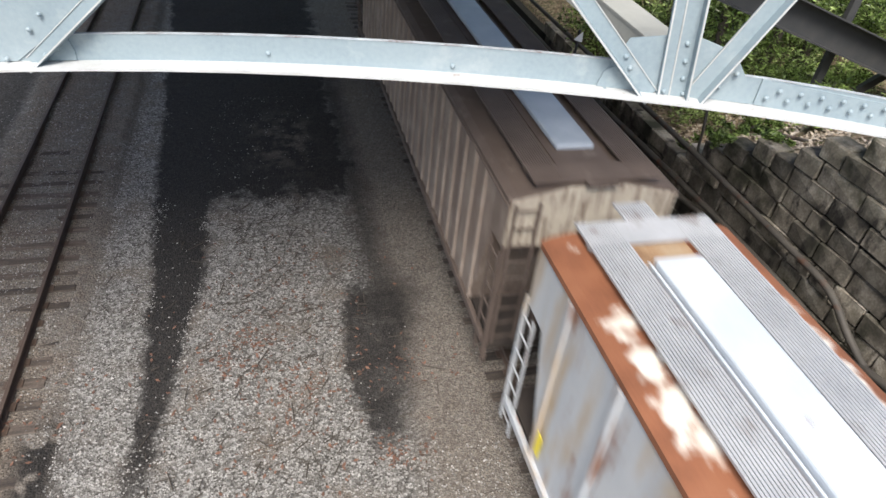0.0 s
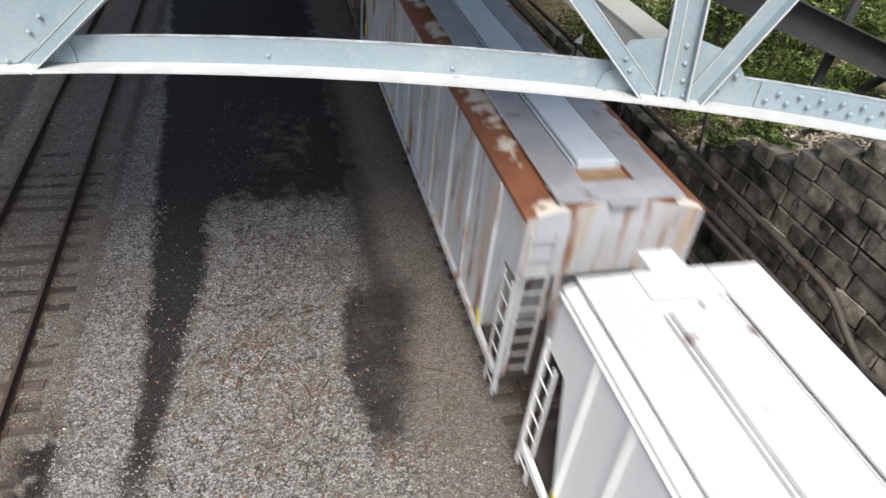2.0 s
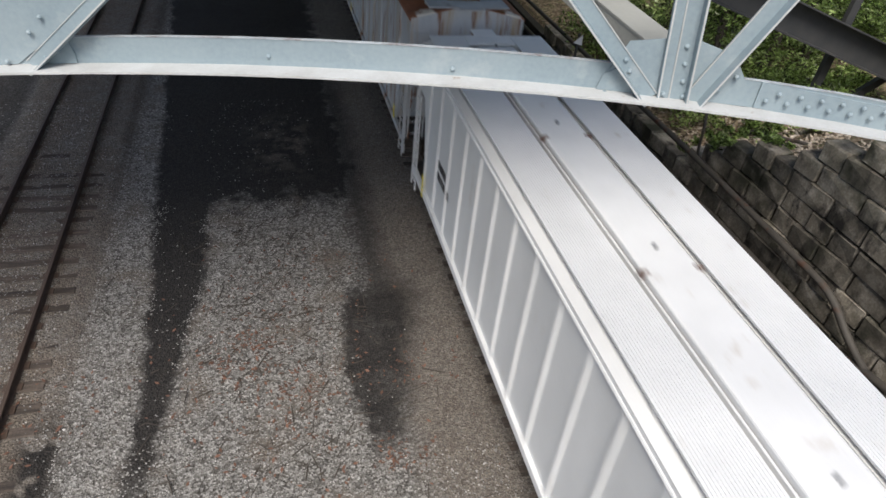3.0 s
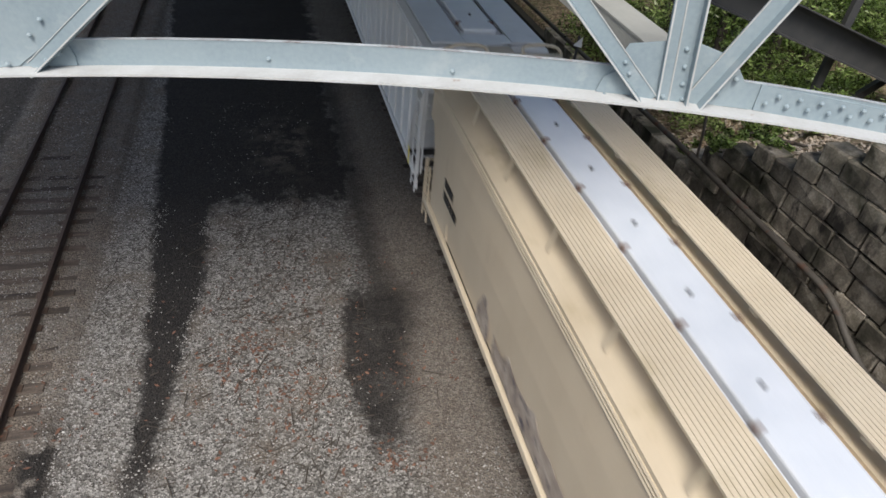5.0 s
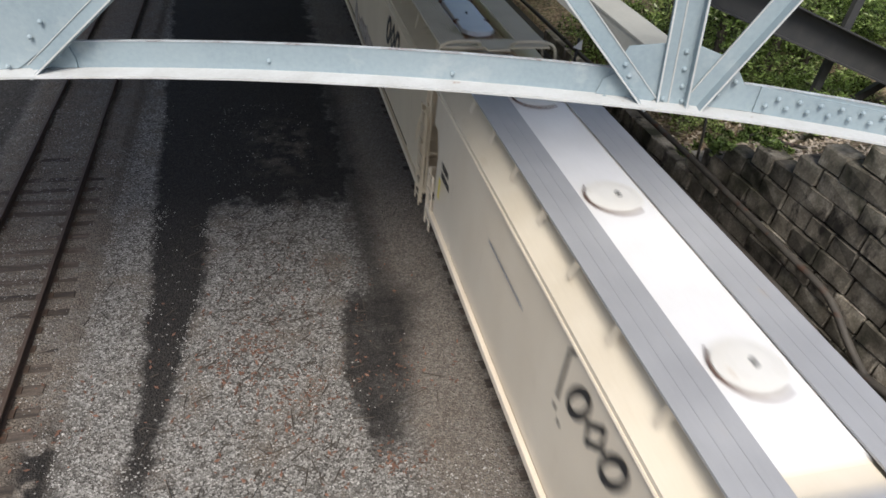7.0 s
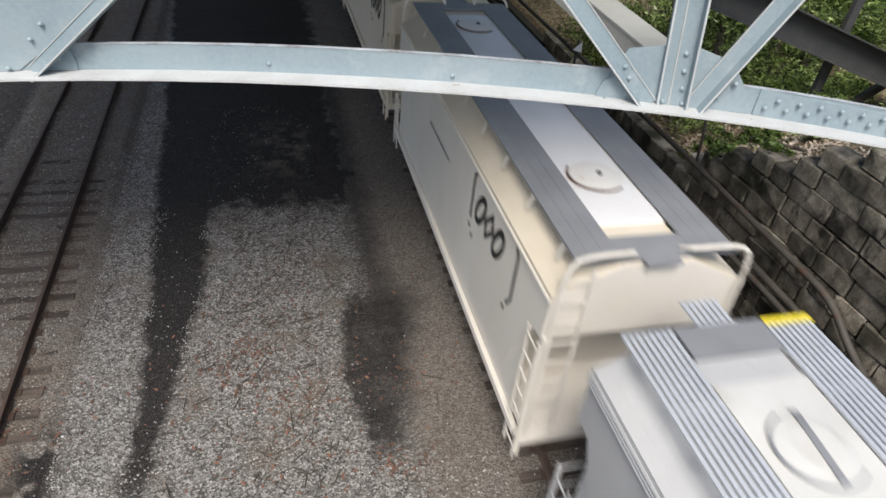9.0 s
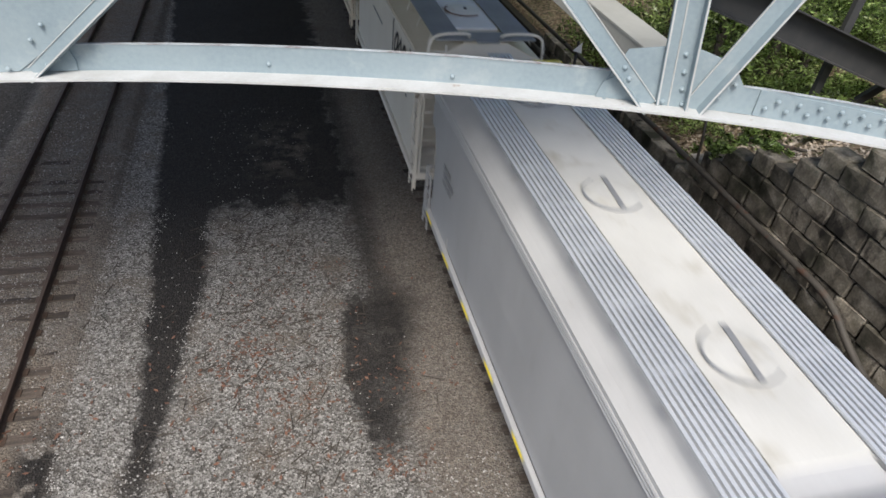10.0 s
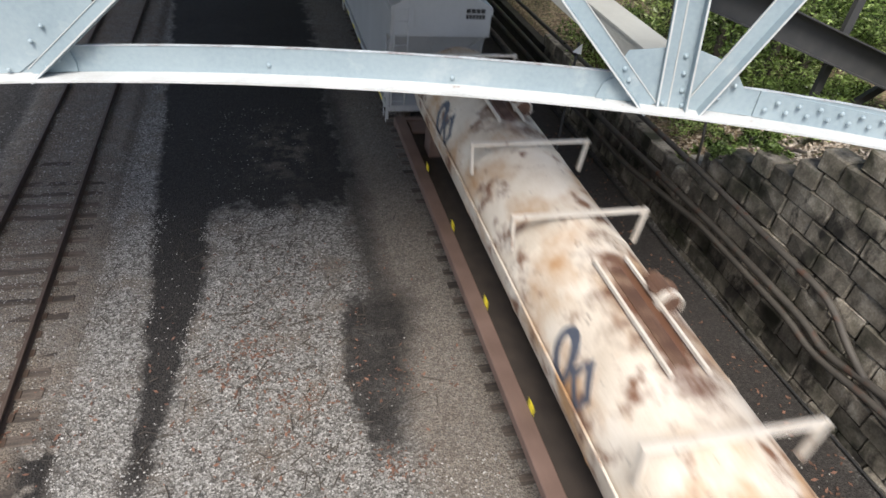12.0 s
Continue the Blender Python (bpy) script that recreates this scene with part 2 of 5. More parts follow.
M["tank"] = material("tank_paint", [(0.50, 0.42, 0.33), (0.66, 0.58, 0.48), (0.75, 0.69, 0.61)], 1.3, 30, 0.55,
                     streak=[((0.44, 0.26, 0.13), 0.9, 0.48, 0.66, (1, 0.8, 1)), ((0.17, 0.075, 0.038), 1.3, 0.55, 0.64, (1.2, 1, 1)), ((0.085, 0.05, 0.035), 4.5, 0.645, 0.69, (1, 1, 1))])
M["tank_rail"] = material("tank_fitting_paint", [(0.55, 0.48, 0.40), (0.70, 0.65, 0.57)], 3, 40, 0.6, streak=[((0.22, 0.11, 0.06), 3.0, 0.58, 0.68, (1, 1, 1))])
M["tank_rust"] = material("tank_rust", [(0.05, 0.025, 0.017), (0.10, 0.05, 0.03), (0.26, 0.17, 0.11)], 2.2, 35, 0.85)
def stain_walkways():
    """Rust that has run out from the two walkways on the tank's top."""
    nt = M["tank"].node_tree
    n, k = nt.nodes, nt.links
    base = n["Principled BSDF"].inputs["Base Color"]
    old = base.links[0].from_socket
    co, sep, nz = n.new("ShaderNodeTexCoord"), n.new("ShaderNodeSeparateXYZ"), n.new("ShaderNodeTexNoise")
    nz.inputs["Scale"].default_value, nz.inputs["Detail"].default_value, nz.inputs["Roughness"].default_value = 2.4, 8, .7
    k.new(co.outputs["Object"], sep.inputs[0])
    k.new(co.outputs["Object"], nz.inputs[0])

    def calc(op, a, c=0.0):
        q = n.new("ShaderNodeMath")
        q.operation = op
        for i, v in enumerate((a, c)):
            if isinstance(v, float):
                q.inputs[i].default_value = v
            else:
                k.new(v, q.inputs[i])
        return q.outputs[0]

    dx = calc("DIVIDE", calc("SUBTRACT", sep.outputs[0], .12), .62)
    dy = calc("DIVIDE", calc("SUBTRACT", calc("ABSOLUTE", sep.outputs[1]), 3.7), 2.0)
    away = calc("SQRT", calc("ADD", calc("MULTIPLY", dx, dx), calc("MULTIPLY", dy, dy)))
    lower = calc("LESS_THAN", sep.outputs[2], 2.6)
    edge = calc("ADD", calc("ADD", away, calc("MULTIPLY", calc("SUBTRACT", nz.outputs[0], .5), 2.6)), calc("MULTIPLY", lower, 5.0))
    mr, mx = n.new("ShaderNodeMapRange"), n.new("ShaderNodeMix")
    mr.inputs["From Min"].default_value, mr.inputs["From Max"].default_value = 1.1, .45
    k.new(edge, mr.inputs[0])
    mx.data_type = "RGBA"
    mx.inputs[7].default_value = (0.13, 0.06, 0.033, 1)
    k.new(mr.outputs[0], mx.inputs[0])
    k.new(old, mx.inputs[6])
    k.new(mx.outputs[2], base)


stain_walkways()
M["tank_sill"] = material("tank_sill_brown", [(0.10, 0.062, 0.048), (0.17, 0.11, 0.088)], 1.5, 35, 0.8)


# ---- mesh helpers ----
def part(name, bm, mat, parent=None, label="", smooth=False):
    """Links a bmesh as one mesh object, under parent when there is one."""
    me = bpy.data.meshes.new(name)
    bm.to_mesh(me)
    bm.free()
    me.materials.append(mat)
    if smooth:
        me.shade_smooth()
    ob = new(name, me)
    ob.parent = parent
    return tagged(ob, label)


def box(bm, lo, hi, m=None):
    vs = [bm.verts.new((x, y, z)) for z in (lo[2], hi[2]) for y in (lo[1], hi[1]) for x in (lo[0], hi[0])]
    for f in ((0, 2, 3, 1), (4, 5, 7, 6), (0, 1, 5, 4), (2, 6, 7, 3), (0, 4, 6, 2), (1, 3, 7, 5)):
        bm.faces.new([vs[i] for i in f])
    if m is not None:
        for v in vs:
            v.co = m @ v.co
    return vs


def rod(bm, p, q, r, n=8, r2=None):
    """A round bar from p to q."""
    p, q = Vector(p), Vector(q)
    t = (q - p).to_track_quat("Z", "Y").to_matrix()
    rings = []
    for c, rad in ((p, r), (q, r if r2 is None else r2)):
        rings.append([bm.verts.new(c + t @ Vector((rad * math.cos(2 * math.pi * i / n), rad * math.sin(2 * math.pi * i / n), 0))) for i in range(n)])
    for i in range(n):
        bm.faces.new((rings[0][i], rings[0][(i + 1) % n], rings[1][(i + 1) % n], rings[1][i]))
    bm.faces.new(rings[0][::-1])
    bm.faces.new(rings[1])


def plank(bm, p, q, w, d, side=(0, 0, 1)):
    """A flat bar from p to q, w wide along side, d thick."""
    p, q = Vector(p), Vector(q)
    y = (q - p).normalized()
    z = Vector(side)
    z = (z - y * z.dot(y)).normalized()
    x = y.cross(z)
    m = Matrix((x, y, z)).transposed().to_4x4()
    m.translation = p
    box(bm, (-d / 2, 0, -w / 2), (d / 2, (q - p).length, w / 2), m)


def tube(bm, pts, r, n=8):
    """A bent pipe through the points, its corners rounded."""
    path = []
    for i, p in enumerate(pts):
        p = Vector(p)
        if 0 < i < len(pts) - 1:
            a, c = Vector(pts[i - 1]), Vector(pts[i + 1])
            da, dc = min(0.5, (a - p).length * 0.45), min(0.5, (c - p).length * 0.45)
            a, c = p + (a - p).normalized() * da, p + (c - p).normalized() * dc
            path += [a.lerp(p, t).lerp(p.lerp(c, t), t) for t in (0, .25, .5, .75, 1)]
        else:
            path.append(p)
    rings = []
    for i, p in enumerate(path):
        d = (path[min(i + 1, len(path) - 1)] - path[max(i - 1, 0)]).normalized()
        x = d.cross(Vector((0, 0, 1)))
        x = x.normalized() if x.length > 0.05 else Vector((1, 0, 0))
        y = x.cross(d)
        rings.append([bm.verts.new(p + r * (x * math.cos(2 * math.pi * k / n) + y * math.sin(2 * math.pi * k / n))) for k in range(n)])
    for a, c in zip(rings, rings[1:]):
        for k in range(n):
            bm.faces.new((a[k], a[(k + 1) % n], c[(k + 1) % n], c[k]))
    bm.faces.new(rings[0][::-1])
    bm.faces.new(rings[-1])


def soften(bm, w=0.01, seg=1):
    bmesh.ops.bevel(bm, geom=bm.edges[:], offset=w, segments=seg, affect="EDGES", profile=0.5)


def empty(name, label, category, group="", kind=""):
    return tagged(new(name), label, category, group, kind)


# ---- ground ----
TRACK_X = 5.17          # middle of the busy track
LEFT_X = -5.57          # middle of the idle track
WALL_X = 10.5


def wall_top(y):
    """Height of the stepped wall's far-running top line."""
    return max(1.75, min(5.4, 4.52 - (y - 9.2) * 0.545))


def ground_height(x, y):
    if x > WALL_X + 0.35:
        return wall_top(y) - 0.45 + min(2.5, (x - WALL_X - 0.35) * 0.22) + 0.08 * noise.noise(Vector((x * 1.3, y * 1.3, 2)))
    h = ((-0.183 if y < 15 else max(-0.195, min(-0.16, -0.195 + (y - 15) * .012)) + (.02 if y > 19 else 0)) if abs(x - LEFT_X) < 1.6 else -0.24 + .05 * max(0, min(1, (2.4 - abs(x - TRACK_X)) * 1.6))) + 0.03 * noise.noise(Vector((x * 0.6, y * 0.6, 0))) + 0.012 * noise.noise(Vector((x * 3, y * 3, 4)))
    return h


def ground_material():
    m = bpy.data.materials.new("yard_ground")
    m.use_nodes = True
    n, k = m.node_tree.nodes, m.node_tree.links
    out = n["Principled BSDF"]
    co = n.new("ShaderNodeTexCoord")
    warp, add = n.new("ShaderNodeTexNoise"), n.new("ShaderNodeVectorMath")
    warp.inputs["Scale"].default_value, warp.inputs["Detail"].default_value = 1.6, 10
    warp.inputs["Roughness"].default_value = 0.75
    k.new(co.outputs["Object"], warp.inputs[0])
    off, scl = n.new("ShaderNodeVectorMath"), n.new("ShaderNodeVectorMath")
    off.operation, scl.operation = "SUBTRACT", "SCALE"
    off.inputs[1].default_value = (0.5, 0.5, 0.5)
    scl.inputs["Scale"].default_value = 0.9
    k.new(warp.outputs["Color"], off.inputs[0])
    k.new(off.outputs[0], scl.inputs[0])
    k.new(co.outputs["Object"], add.inputs[0])
    k.new(scl.outputs[0], add.inputs[1])
    sep = n.new("ShaderNodeSeparateXYZ")
    k.new(add.outputs[0], sep.inputs[0])

    def calc(op, a, c=None):
        q = n.new("ShaderNodeMath")
        q.operation = op
        for i, v in enumerate((a, c)):
            if v is None:
                continue
            if isinstance(v, (int, float)):
                q.inputs[i].default_value = v
            else:
                k.new(v, q.inputs[i])
        return q.outputs[0]

    def ramped(v, lo, hi):
        q = n.new("ShaderNodeMapRange")
        q.inputs["From Min"].default_value, q.inputs["From Max"].default_value = lo, hi
        k.new(v, q.inputs[0])
        return q.outputs[0]

    def band(v, lo, hi, soft):
        return calc("MULTIPLY", ramped(v, lo - soft, lo + soft), ramped(v, hi + soft, hi - soft))

    def speckle(scale, stops):
        v, r = n.new("ShaderNodeTexVoronoi"), n.new("ShaderNodeValToRGB")
        v.inputs["Scale"].default_value = scale
        k.new(co.outputs["Object"], v.inputs[0])
        els = r.color_ramp.elements
        while len(els) < len(stops):
            els.new(0.5)
        for i, c in enumerate(stops):
            els[i].position, els[i].color = i / (len(stops) - 1), (*c, 1)
        sp = n.new("ShaderNodeSeparateColor")
        k.new(v.outputs["Color"], sp.inputs[0])
        k.new(sp.outputs[0], r.inputs[0])
        return r.outputs[0], v.outputs["Distance"]

    def over(fac, a, c):
        q = n.new("ShaderNodeMix")
        q.data_type = "RGBA"
        for i, v in ((0, fac), (6, a), (7, c)):
            if isinstance(v, tuple):
                q.inputs[i].default_value = (*v, 1)
            else:
                k.new(v, q.inputs[i])
        return q.outputs[2]

    x, y = sep.outputs[0], sep.outputs[1]
    tint_early = n.new("ShaderNodeTexNoise")
    tint_early.inputs["Scale"].default_value, tint_early.inputs["Detail"].default_value = 2.2, 6
    k.new(co.outputs["Object"], tint_early.inputs[0])
    stones, dist = speckle(26, [(0.052, 0.047, 0.041), (0.112, 0.104, 0.093), (0.190, 0.180, 0.164), (0.38, 0.366, 0.342)])
    dirt, _ = speckle(40, [(0.070, 0.057, 0.045), (0.132, 0.109, 0.087), (0.225, 0.191, 0.156)])
    # black speckle: oily stains, and painted shade past the idle track
    oil_and_shade, _ = speckle(30, [(0.0095, 0.008, 0.007), (0.018, 0.015, 0.013), (0.040, 0.035, 0.030)])
    tint = n.new("ShaderNodeTexNoise")
    tint.inputs["Scale"].default_value, tint.inputs["Detail"].default_value = 0.9, 6
    k.new(co.outputs["Object"], tint.inputs[0])
    colour = over(ramped(tint.outputs[0], 0.52, 0.72), stones, dirt)
    colour = over(calc("MULTIPLY", band(x, 2.2, 9.9, 0.35), 0.72), colour, dirt)                       # trodden dirt along the busy track
    colour = over(calc("MULTIPLY", band(x, LEFT_X - 1.5, LEFT_X + 1.75, 0.25), calc("ADD", .55, calc("MULTIPLY", ramped(tint_early.outputs[0], .40, .58), .45))), colour, dirt)   # worn bed of the idle track
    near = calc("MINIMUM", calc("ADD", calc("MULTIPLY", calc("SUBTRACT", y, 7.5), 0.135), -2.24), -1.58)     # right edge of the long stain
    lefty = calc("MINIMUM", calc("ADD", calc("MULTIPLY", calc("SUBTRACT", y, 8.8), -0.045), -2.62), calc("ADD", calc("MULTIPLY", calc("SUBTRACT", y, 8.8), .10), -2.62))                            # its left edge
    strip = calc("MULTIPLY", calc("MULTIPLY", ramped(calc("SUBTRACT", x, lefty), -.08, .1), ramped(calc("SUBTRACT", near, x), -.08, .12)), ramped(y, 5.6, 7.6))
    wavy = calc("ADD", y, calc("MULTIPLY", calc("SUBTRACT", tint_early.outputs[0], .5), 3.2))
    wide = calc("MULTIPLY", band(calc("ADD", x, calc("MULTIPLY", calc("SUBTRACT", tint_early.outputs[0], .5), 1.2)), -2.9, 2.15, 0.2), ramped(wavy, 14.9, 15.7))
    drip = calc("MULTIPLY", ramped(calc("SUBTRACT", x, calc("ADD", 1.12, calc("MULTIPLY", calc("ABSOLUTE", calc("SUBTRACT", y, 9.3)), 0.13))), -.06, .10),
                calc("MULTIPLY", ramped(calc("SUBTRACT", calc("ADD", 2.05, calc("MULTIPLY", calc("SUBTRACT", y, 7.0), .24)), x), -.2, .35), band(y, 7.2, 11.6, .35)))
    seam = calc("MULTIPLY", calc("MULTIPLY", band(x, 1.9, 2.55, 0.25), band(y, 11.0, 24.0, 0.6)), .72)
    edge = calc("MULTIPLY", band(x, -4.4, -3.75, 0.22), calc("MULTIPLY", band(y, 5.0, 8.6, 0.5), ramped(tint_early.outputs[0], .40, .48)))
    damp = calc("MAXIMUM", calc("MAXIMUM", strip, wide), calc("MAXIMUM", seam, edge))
    colour = over(calc("MULTIPLY", drip, calc("ADD", .84, calc("MULTIPLY", ramped(tint_early.outputs[0], .38, .58), .14))), colour, oil_and_shade)
    colour = over(calc("MULTIPLY", band(x, 6.75, WALL_X, 0.3), 0.93), colour, oil_and_shade)      # darker soil by the wall
    colour = over(damp, colour, oil_and_shade)
    pale = calc("MULTIPLY", calc("MULTIPLY", band(x, -.4, 1.3, 0.5), band(y, 17.0, 20.0, 0.8)), ramped(tint_early.outputs[0], 0.46, 0.60))
    colour = over(calc("MULTIPLY", pale, 0.6), colour, dirt)
    colour = over(calc("MULTIPLY", ramped(x, -6.9, -7.4), .8), colour, oil_and_shade)         # shade painted over the ballast past the idle track
    far = ramped(x, WALL_X + 0.2, WALL_X + 0.5)
    litter, _ = speckle(14, [(0.05, 0.04, 0.025), (0.16, 0.11, 0.07), (0.33, 0.25, 0.17), (0.08, 0.10, 0.03)])
    colour = over(far, colour, litter)
    k.new(colour, out.inputs["Base Color"])
    out.inputs["Roughness"].default_value = 0.92
    bp = n.new("ShaderNodeBump")
    bp.inputs["Strength"].default_value, bp.inputs["Distance"].default_value = 0.7, 0.03
    k.new(dist, bp.inputs["Height"])
    k.new(bp.outputs[0], out.inputs["Normal"])
    return m


def spread(lo, hi, step, far):
    mid = list(np.arange(lo, hi + 1e-6, step))
    out, d, v = [], step * 2, hi
    while v < far:
        v += d
        d *= 1.6
        out.append(v)
    back, d, v = [], step * 2, lo
    while v > -far:
        v -= d
        d *= 1.6
        back.append(v)
    return back[::-1] + mid + out


def build_ground():
    xs, ys = spread(-9.0, 15.0, 0.16, 900), spread(3.0, 32.0, 0.2, 900)
    verts = [(x, y, ground_height(x, y)) for y in ys for x in xs]
    w = len(xs)
    faces = [(j * w + i, j * w + i + 1, (j + 1) * w + i + 1, (j + 1) * w + i) for j in range(len(ys) - 1) for i in range(w - 1)]
    me = bpy.data.meshes.new("ground")
    me.from_pydata(verts, [], faces)
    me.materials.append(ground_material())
    me.shade_smooth()
    return tagged(new("ground", me), "grey gravel yard ground with black oily stains", "ground", kind="structure")


build_ground()


# ---- tracks ----
def rail_profile(bm, x, y0, y1):
    prof = [(-.07, -.17), (.07, -.17), (.07, -.155), (.012, -.13), (.012, -.045), (.036, -.035), (.036, -.004), (.03, 0), (-.03, 0), (-.036, -.004), (-.036, -.035), (-.012, -.045), (-.012, -.13), (-.07, -.155)]
    rings = [[bm.verts.new((x + a, y, z)) for a, z in prof] for y in (y0, y1)]
    for i in range(len(prof)):
        j = (i + 1) % len(prof)
        bm.faces.new((rings[0][i], rings[1][i], rings[1][j], rings[0][j]))
    bm.faces.new(rings[0])
    bm.faces.new(rings[1][::-1])


def tie_mesh(name, seed):
    rnd = random.Random(seed)
    bm = bmesh.new()
    box(bm, (-1.3, -.115, -.19), (1.3, .115, 0))
    soften(bm, 0.014)
    for v in bm.verts:
        v.co += Vector((rnd.uniform(-.03, .03) if abs(v.co.x) > 1.2 else 0, rnd.uniform(-.012, .012), rnd.uniform(-.008, .006)))
    me = bpy.data.meshes.new(name)
    bm.to_mesh(me)
    bm.free()
    me.materials.append(M["tie"])
    return me


TIES = [tie_mesh("tie", s) for s in range(5)]


def track(x, lift, first, count, label, far):
    t = empty("railway_track", label, "railway track", kind="structure")
    t.location = (x, 0, lift)
    for s in (-1, 1):
        bm = bmesh.new()
        rail_profile(bm, s * 0.7525, -40, far)
        part("rail", bm, M["rail"], t, "brown rusted steel rail")
    rnd = random.Random(int(abs(x) * 10))
    for i in range(count):
        o = new("tie", rnd.choice(TIES))
        o.parent = t
        o.location = (rnd.uniform(-.05, .05), first + i * 0.533, -0.175 + rnd.uniform(-.012, .008))
        o.rotation_euler = (0, 0, radians(rnd.uniform(-1, 1)))
    pl = bmesh.new()
    for i in range(count):
        for s in (-1, 1):
            box(pl, (s * .7525 - .16, first + i * .533 - .09, -.18), (s * .7525 + .16, first + i * .533 + .09, -.158))
    tagged(part("tie_plate", pl, M["rail"], t), kind="stuff")
    return t


track(TRACK_X, 0.0, 6.287 - 0.533 * 8, 64, "railway track with dark wooden ties under a freight train", 70)
track(LEFT_X, 0.0, 2.1, 62, "idle railway track with rusty rails and worn wooden ties", 70)


# ---- retaining wall ----
COURSE = 0.455


def block_mesh(seed, l):
    """A roughly squared stone with chipped corners and a slightly bulging face."""
    rnd = random.Random(seed)
    bm = bmesh.new()
    box(bm, (0, 0, 0), (0.5, l - 0.03, COURSE - 0.03))
    soften(bm, 0.028)
    for v in bm.verts:
        v.co += Vector((rnd.uniform(-.03, .022), rnd.uniform(-.016, .016), rnd.uniform(-.016, .016)))
    me = bpy.data.meshes.new("stone_block")
    bm.to_mesh(me)
    bm.free()
    me.materials.append(M["stone"])
    return me


def retaining_wall():
    core = bmesh.new()
    y = -20.0
    while y < 60:
        box(core, (WALL_X + 0.12, y, -0.6), (WALL_X + 0.45, y + 0.5, max(1.2, wall_top(y + 1.2) - 0.62)))
        y += 0.5
    w = part("wall_east", core, M["mortar"])
    tagged(w, "stepped retaining wall of weathered grey stone blocks", "wall", kind="structure")
    sizes = [0.62, 0.80, 0.95, 0.72, 1.18, 0.66]
    meshes = [block_mesh(s, sizes[s % 6]) for s in range(18)]
    rnd = random.Random(5)
    for c in range(-6, 8):
        z, y = 2.20 + c * COURSE, 3.2 + rnd.uniform(0, 0.6)
        while y < 23:
            s = rnd.randrange(18)
            l = sizes[s % 6]
            if z + COURSE < wall_top(y + l) + 0.14:
                top = z + 2 * COURSE > wall_top(y + l) + 0.14
                o = new("stone_block", meshes[s])
                o.parent = w
                o.location = (WALL_X + rnd.uniform(-.04, .03), y, z)
                o.rotation_euler = (radians(rnd.uniform(-.7, .7)), 0, radians(rnd.uniform(-4, 4) if top else rnd.uniform(-1.2, 1.2)))
            y += l
    return w


retaining_wall()


def wall_pipe(name, label, pts, r, mat):
    bm = bmesh.new()
    tube(bm, pts, r, 10)
    return tagged(part(name, bm, mat, smooth=True), label, "pipe", "pipes along the wall")


PX = WALL_X - 0.25
wall_pipe("wall_pipe", "weathered grey-brown pipe bending down the stone wall", [(PX, 30, 2.1), (PX, 12.6, 2.27), (PX, 7.5, 2.18), (PX, 6.68, 1.64), (PX, 5.5, 1.25), (PX, 1, 1.0)], 0.075, M["pipe"])
wall_pipe("wall_pipe", "weathered grey-brown pipe running along the stone wall", [(PX - .02, 40, 1.1), (PX - .02, 17.2, 1.17), (PX - .02, 11.13, 1.41), (PX - .02, 7.74, 1.41), (PX - .02, 7.1, 1.21), (PX - .02, 5.74, 1.55), (PX - .02, 1, 1.9)], 0.085, M["pipe"])
wall_pipe("wall_pipe", "weathered brown pipe running low along the stone wall", [(PX - .06, 40, 0.6), (PX - .06, 15.4, 0.68), (PX - .06, 11.58, 1.18), (PX - .06, 8.16, 1.20), (PX - .06, 7.3, 1.02), (PX - .06, 5.57, 1.3), (PX - .06, 1, 1.6)], 0.085, M["pipe"])
wall_pipe("ground_cable", "thin dark cable lying at the foot of the wall", [(10.2, 30, -.17), (10.22, 12.5, -.17), (10.4, 5, -.17), (10.4, 0, -.17)], 0.03, M["cable"])


# ---- bridge: truss seen close by, unseen deck over the yard ----
def chord_z(s):
    """Lower edge of the gently arched bottom chord, s metres along the bridge."""
    return EYE.z - 1.228 - (0.0235 if s < 0.9 else 0.034) * (s - 0.9) ** 2


BRIDGE = pose(0, 0, 0, 0, 0, -TURN)
D = 3.0


def rivet(bm, s, z, y=D - 0.012, r=0.0125):
    for k, (rr, d) in enumerate(((r, 0.0), (r * .8, -.009), (r * .35, -.014))):
        ring = [bm.verts.new((s + rr * math.cos(a * math.pi / 4), y + d, z + rr * math.sin(a * math.pi / 4))) for a in range(8)]
        if k:
            for i in range(8):
                bm.faces.new((last[i], last[(i + 1) % 8], ring[(i + 1) % 8], ring[i]))
        last = ring
    bm.faces.new(last)


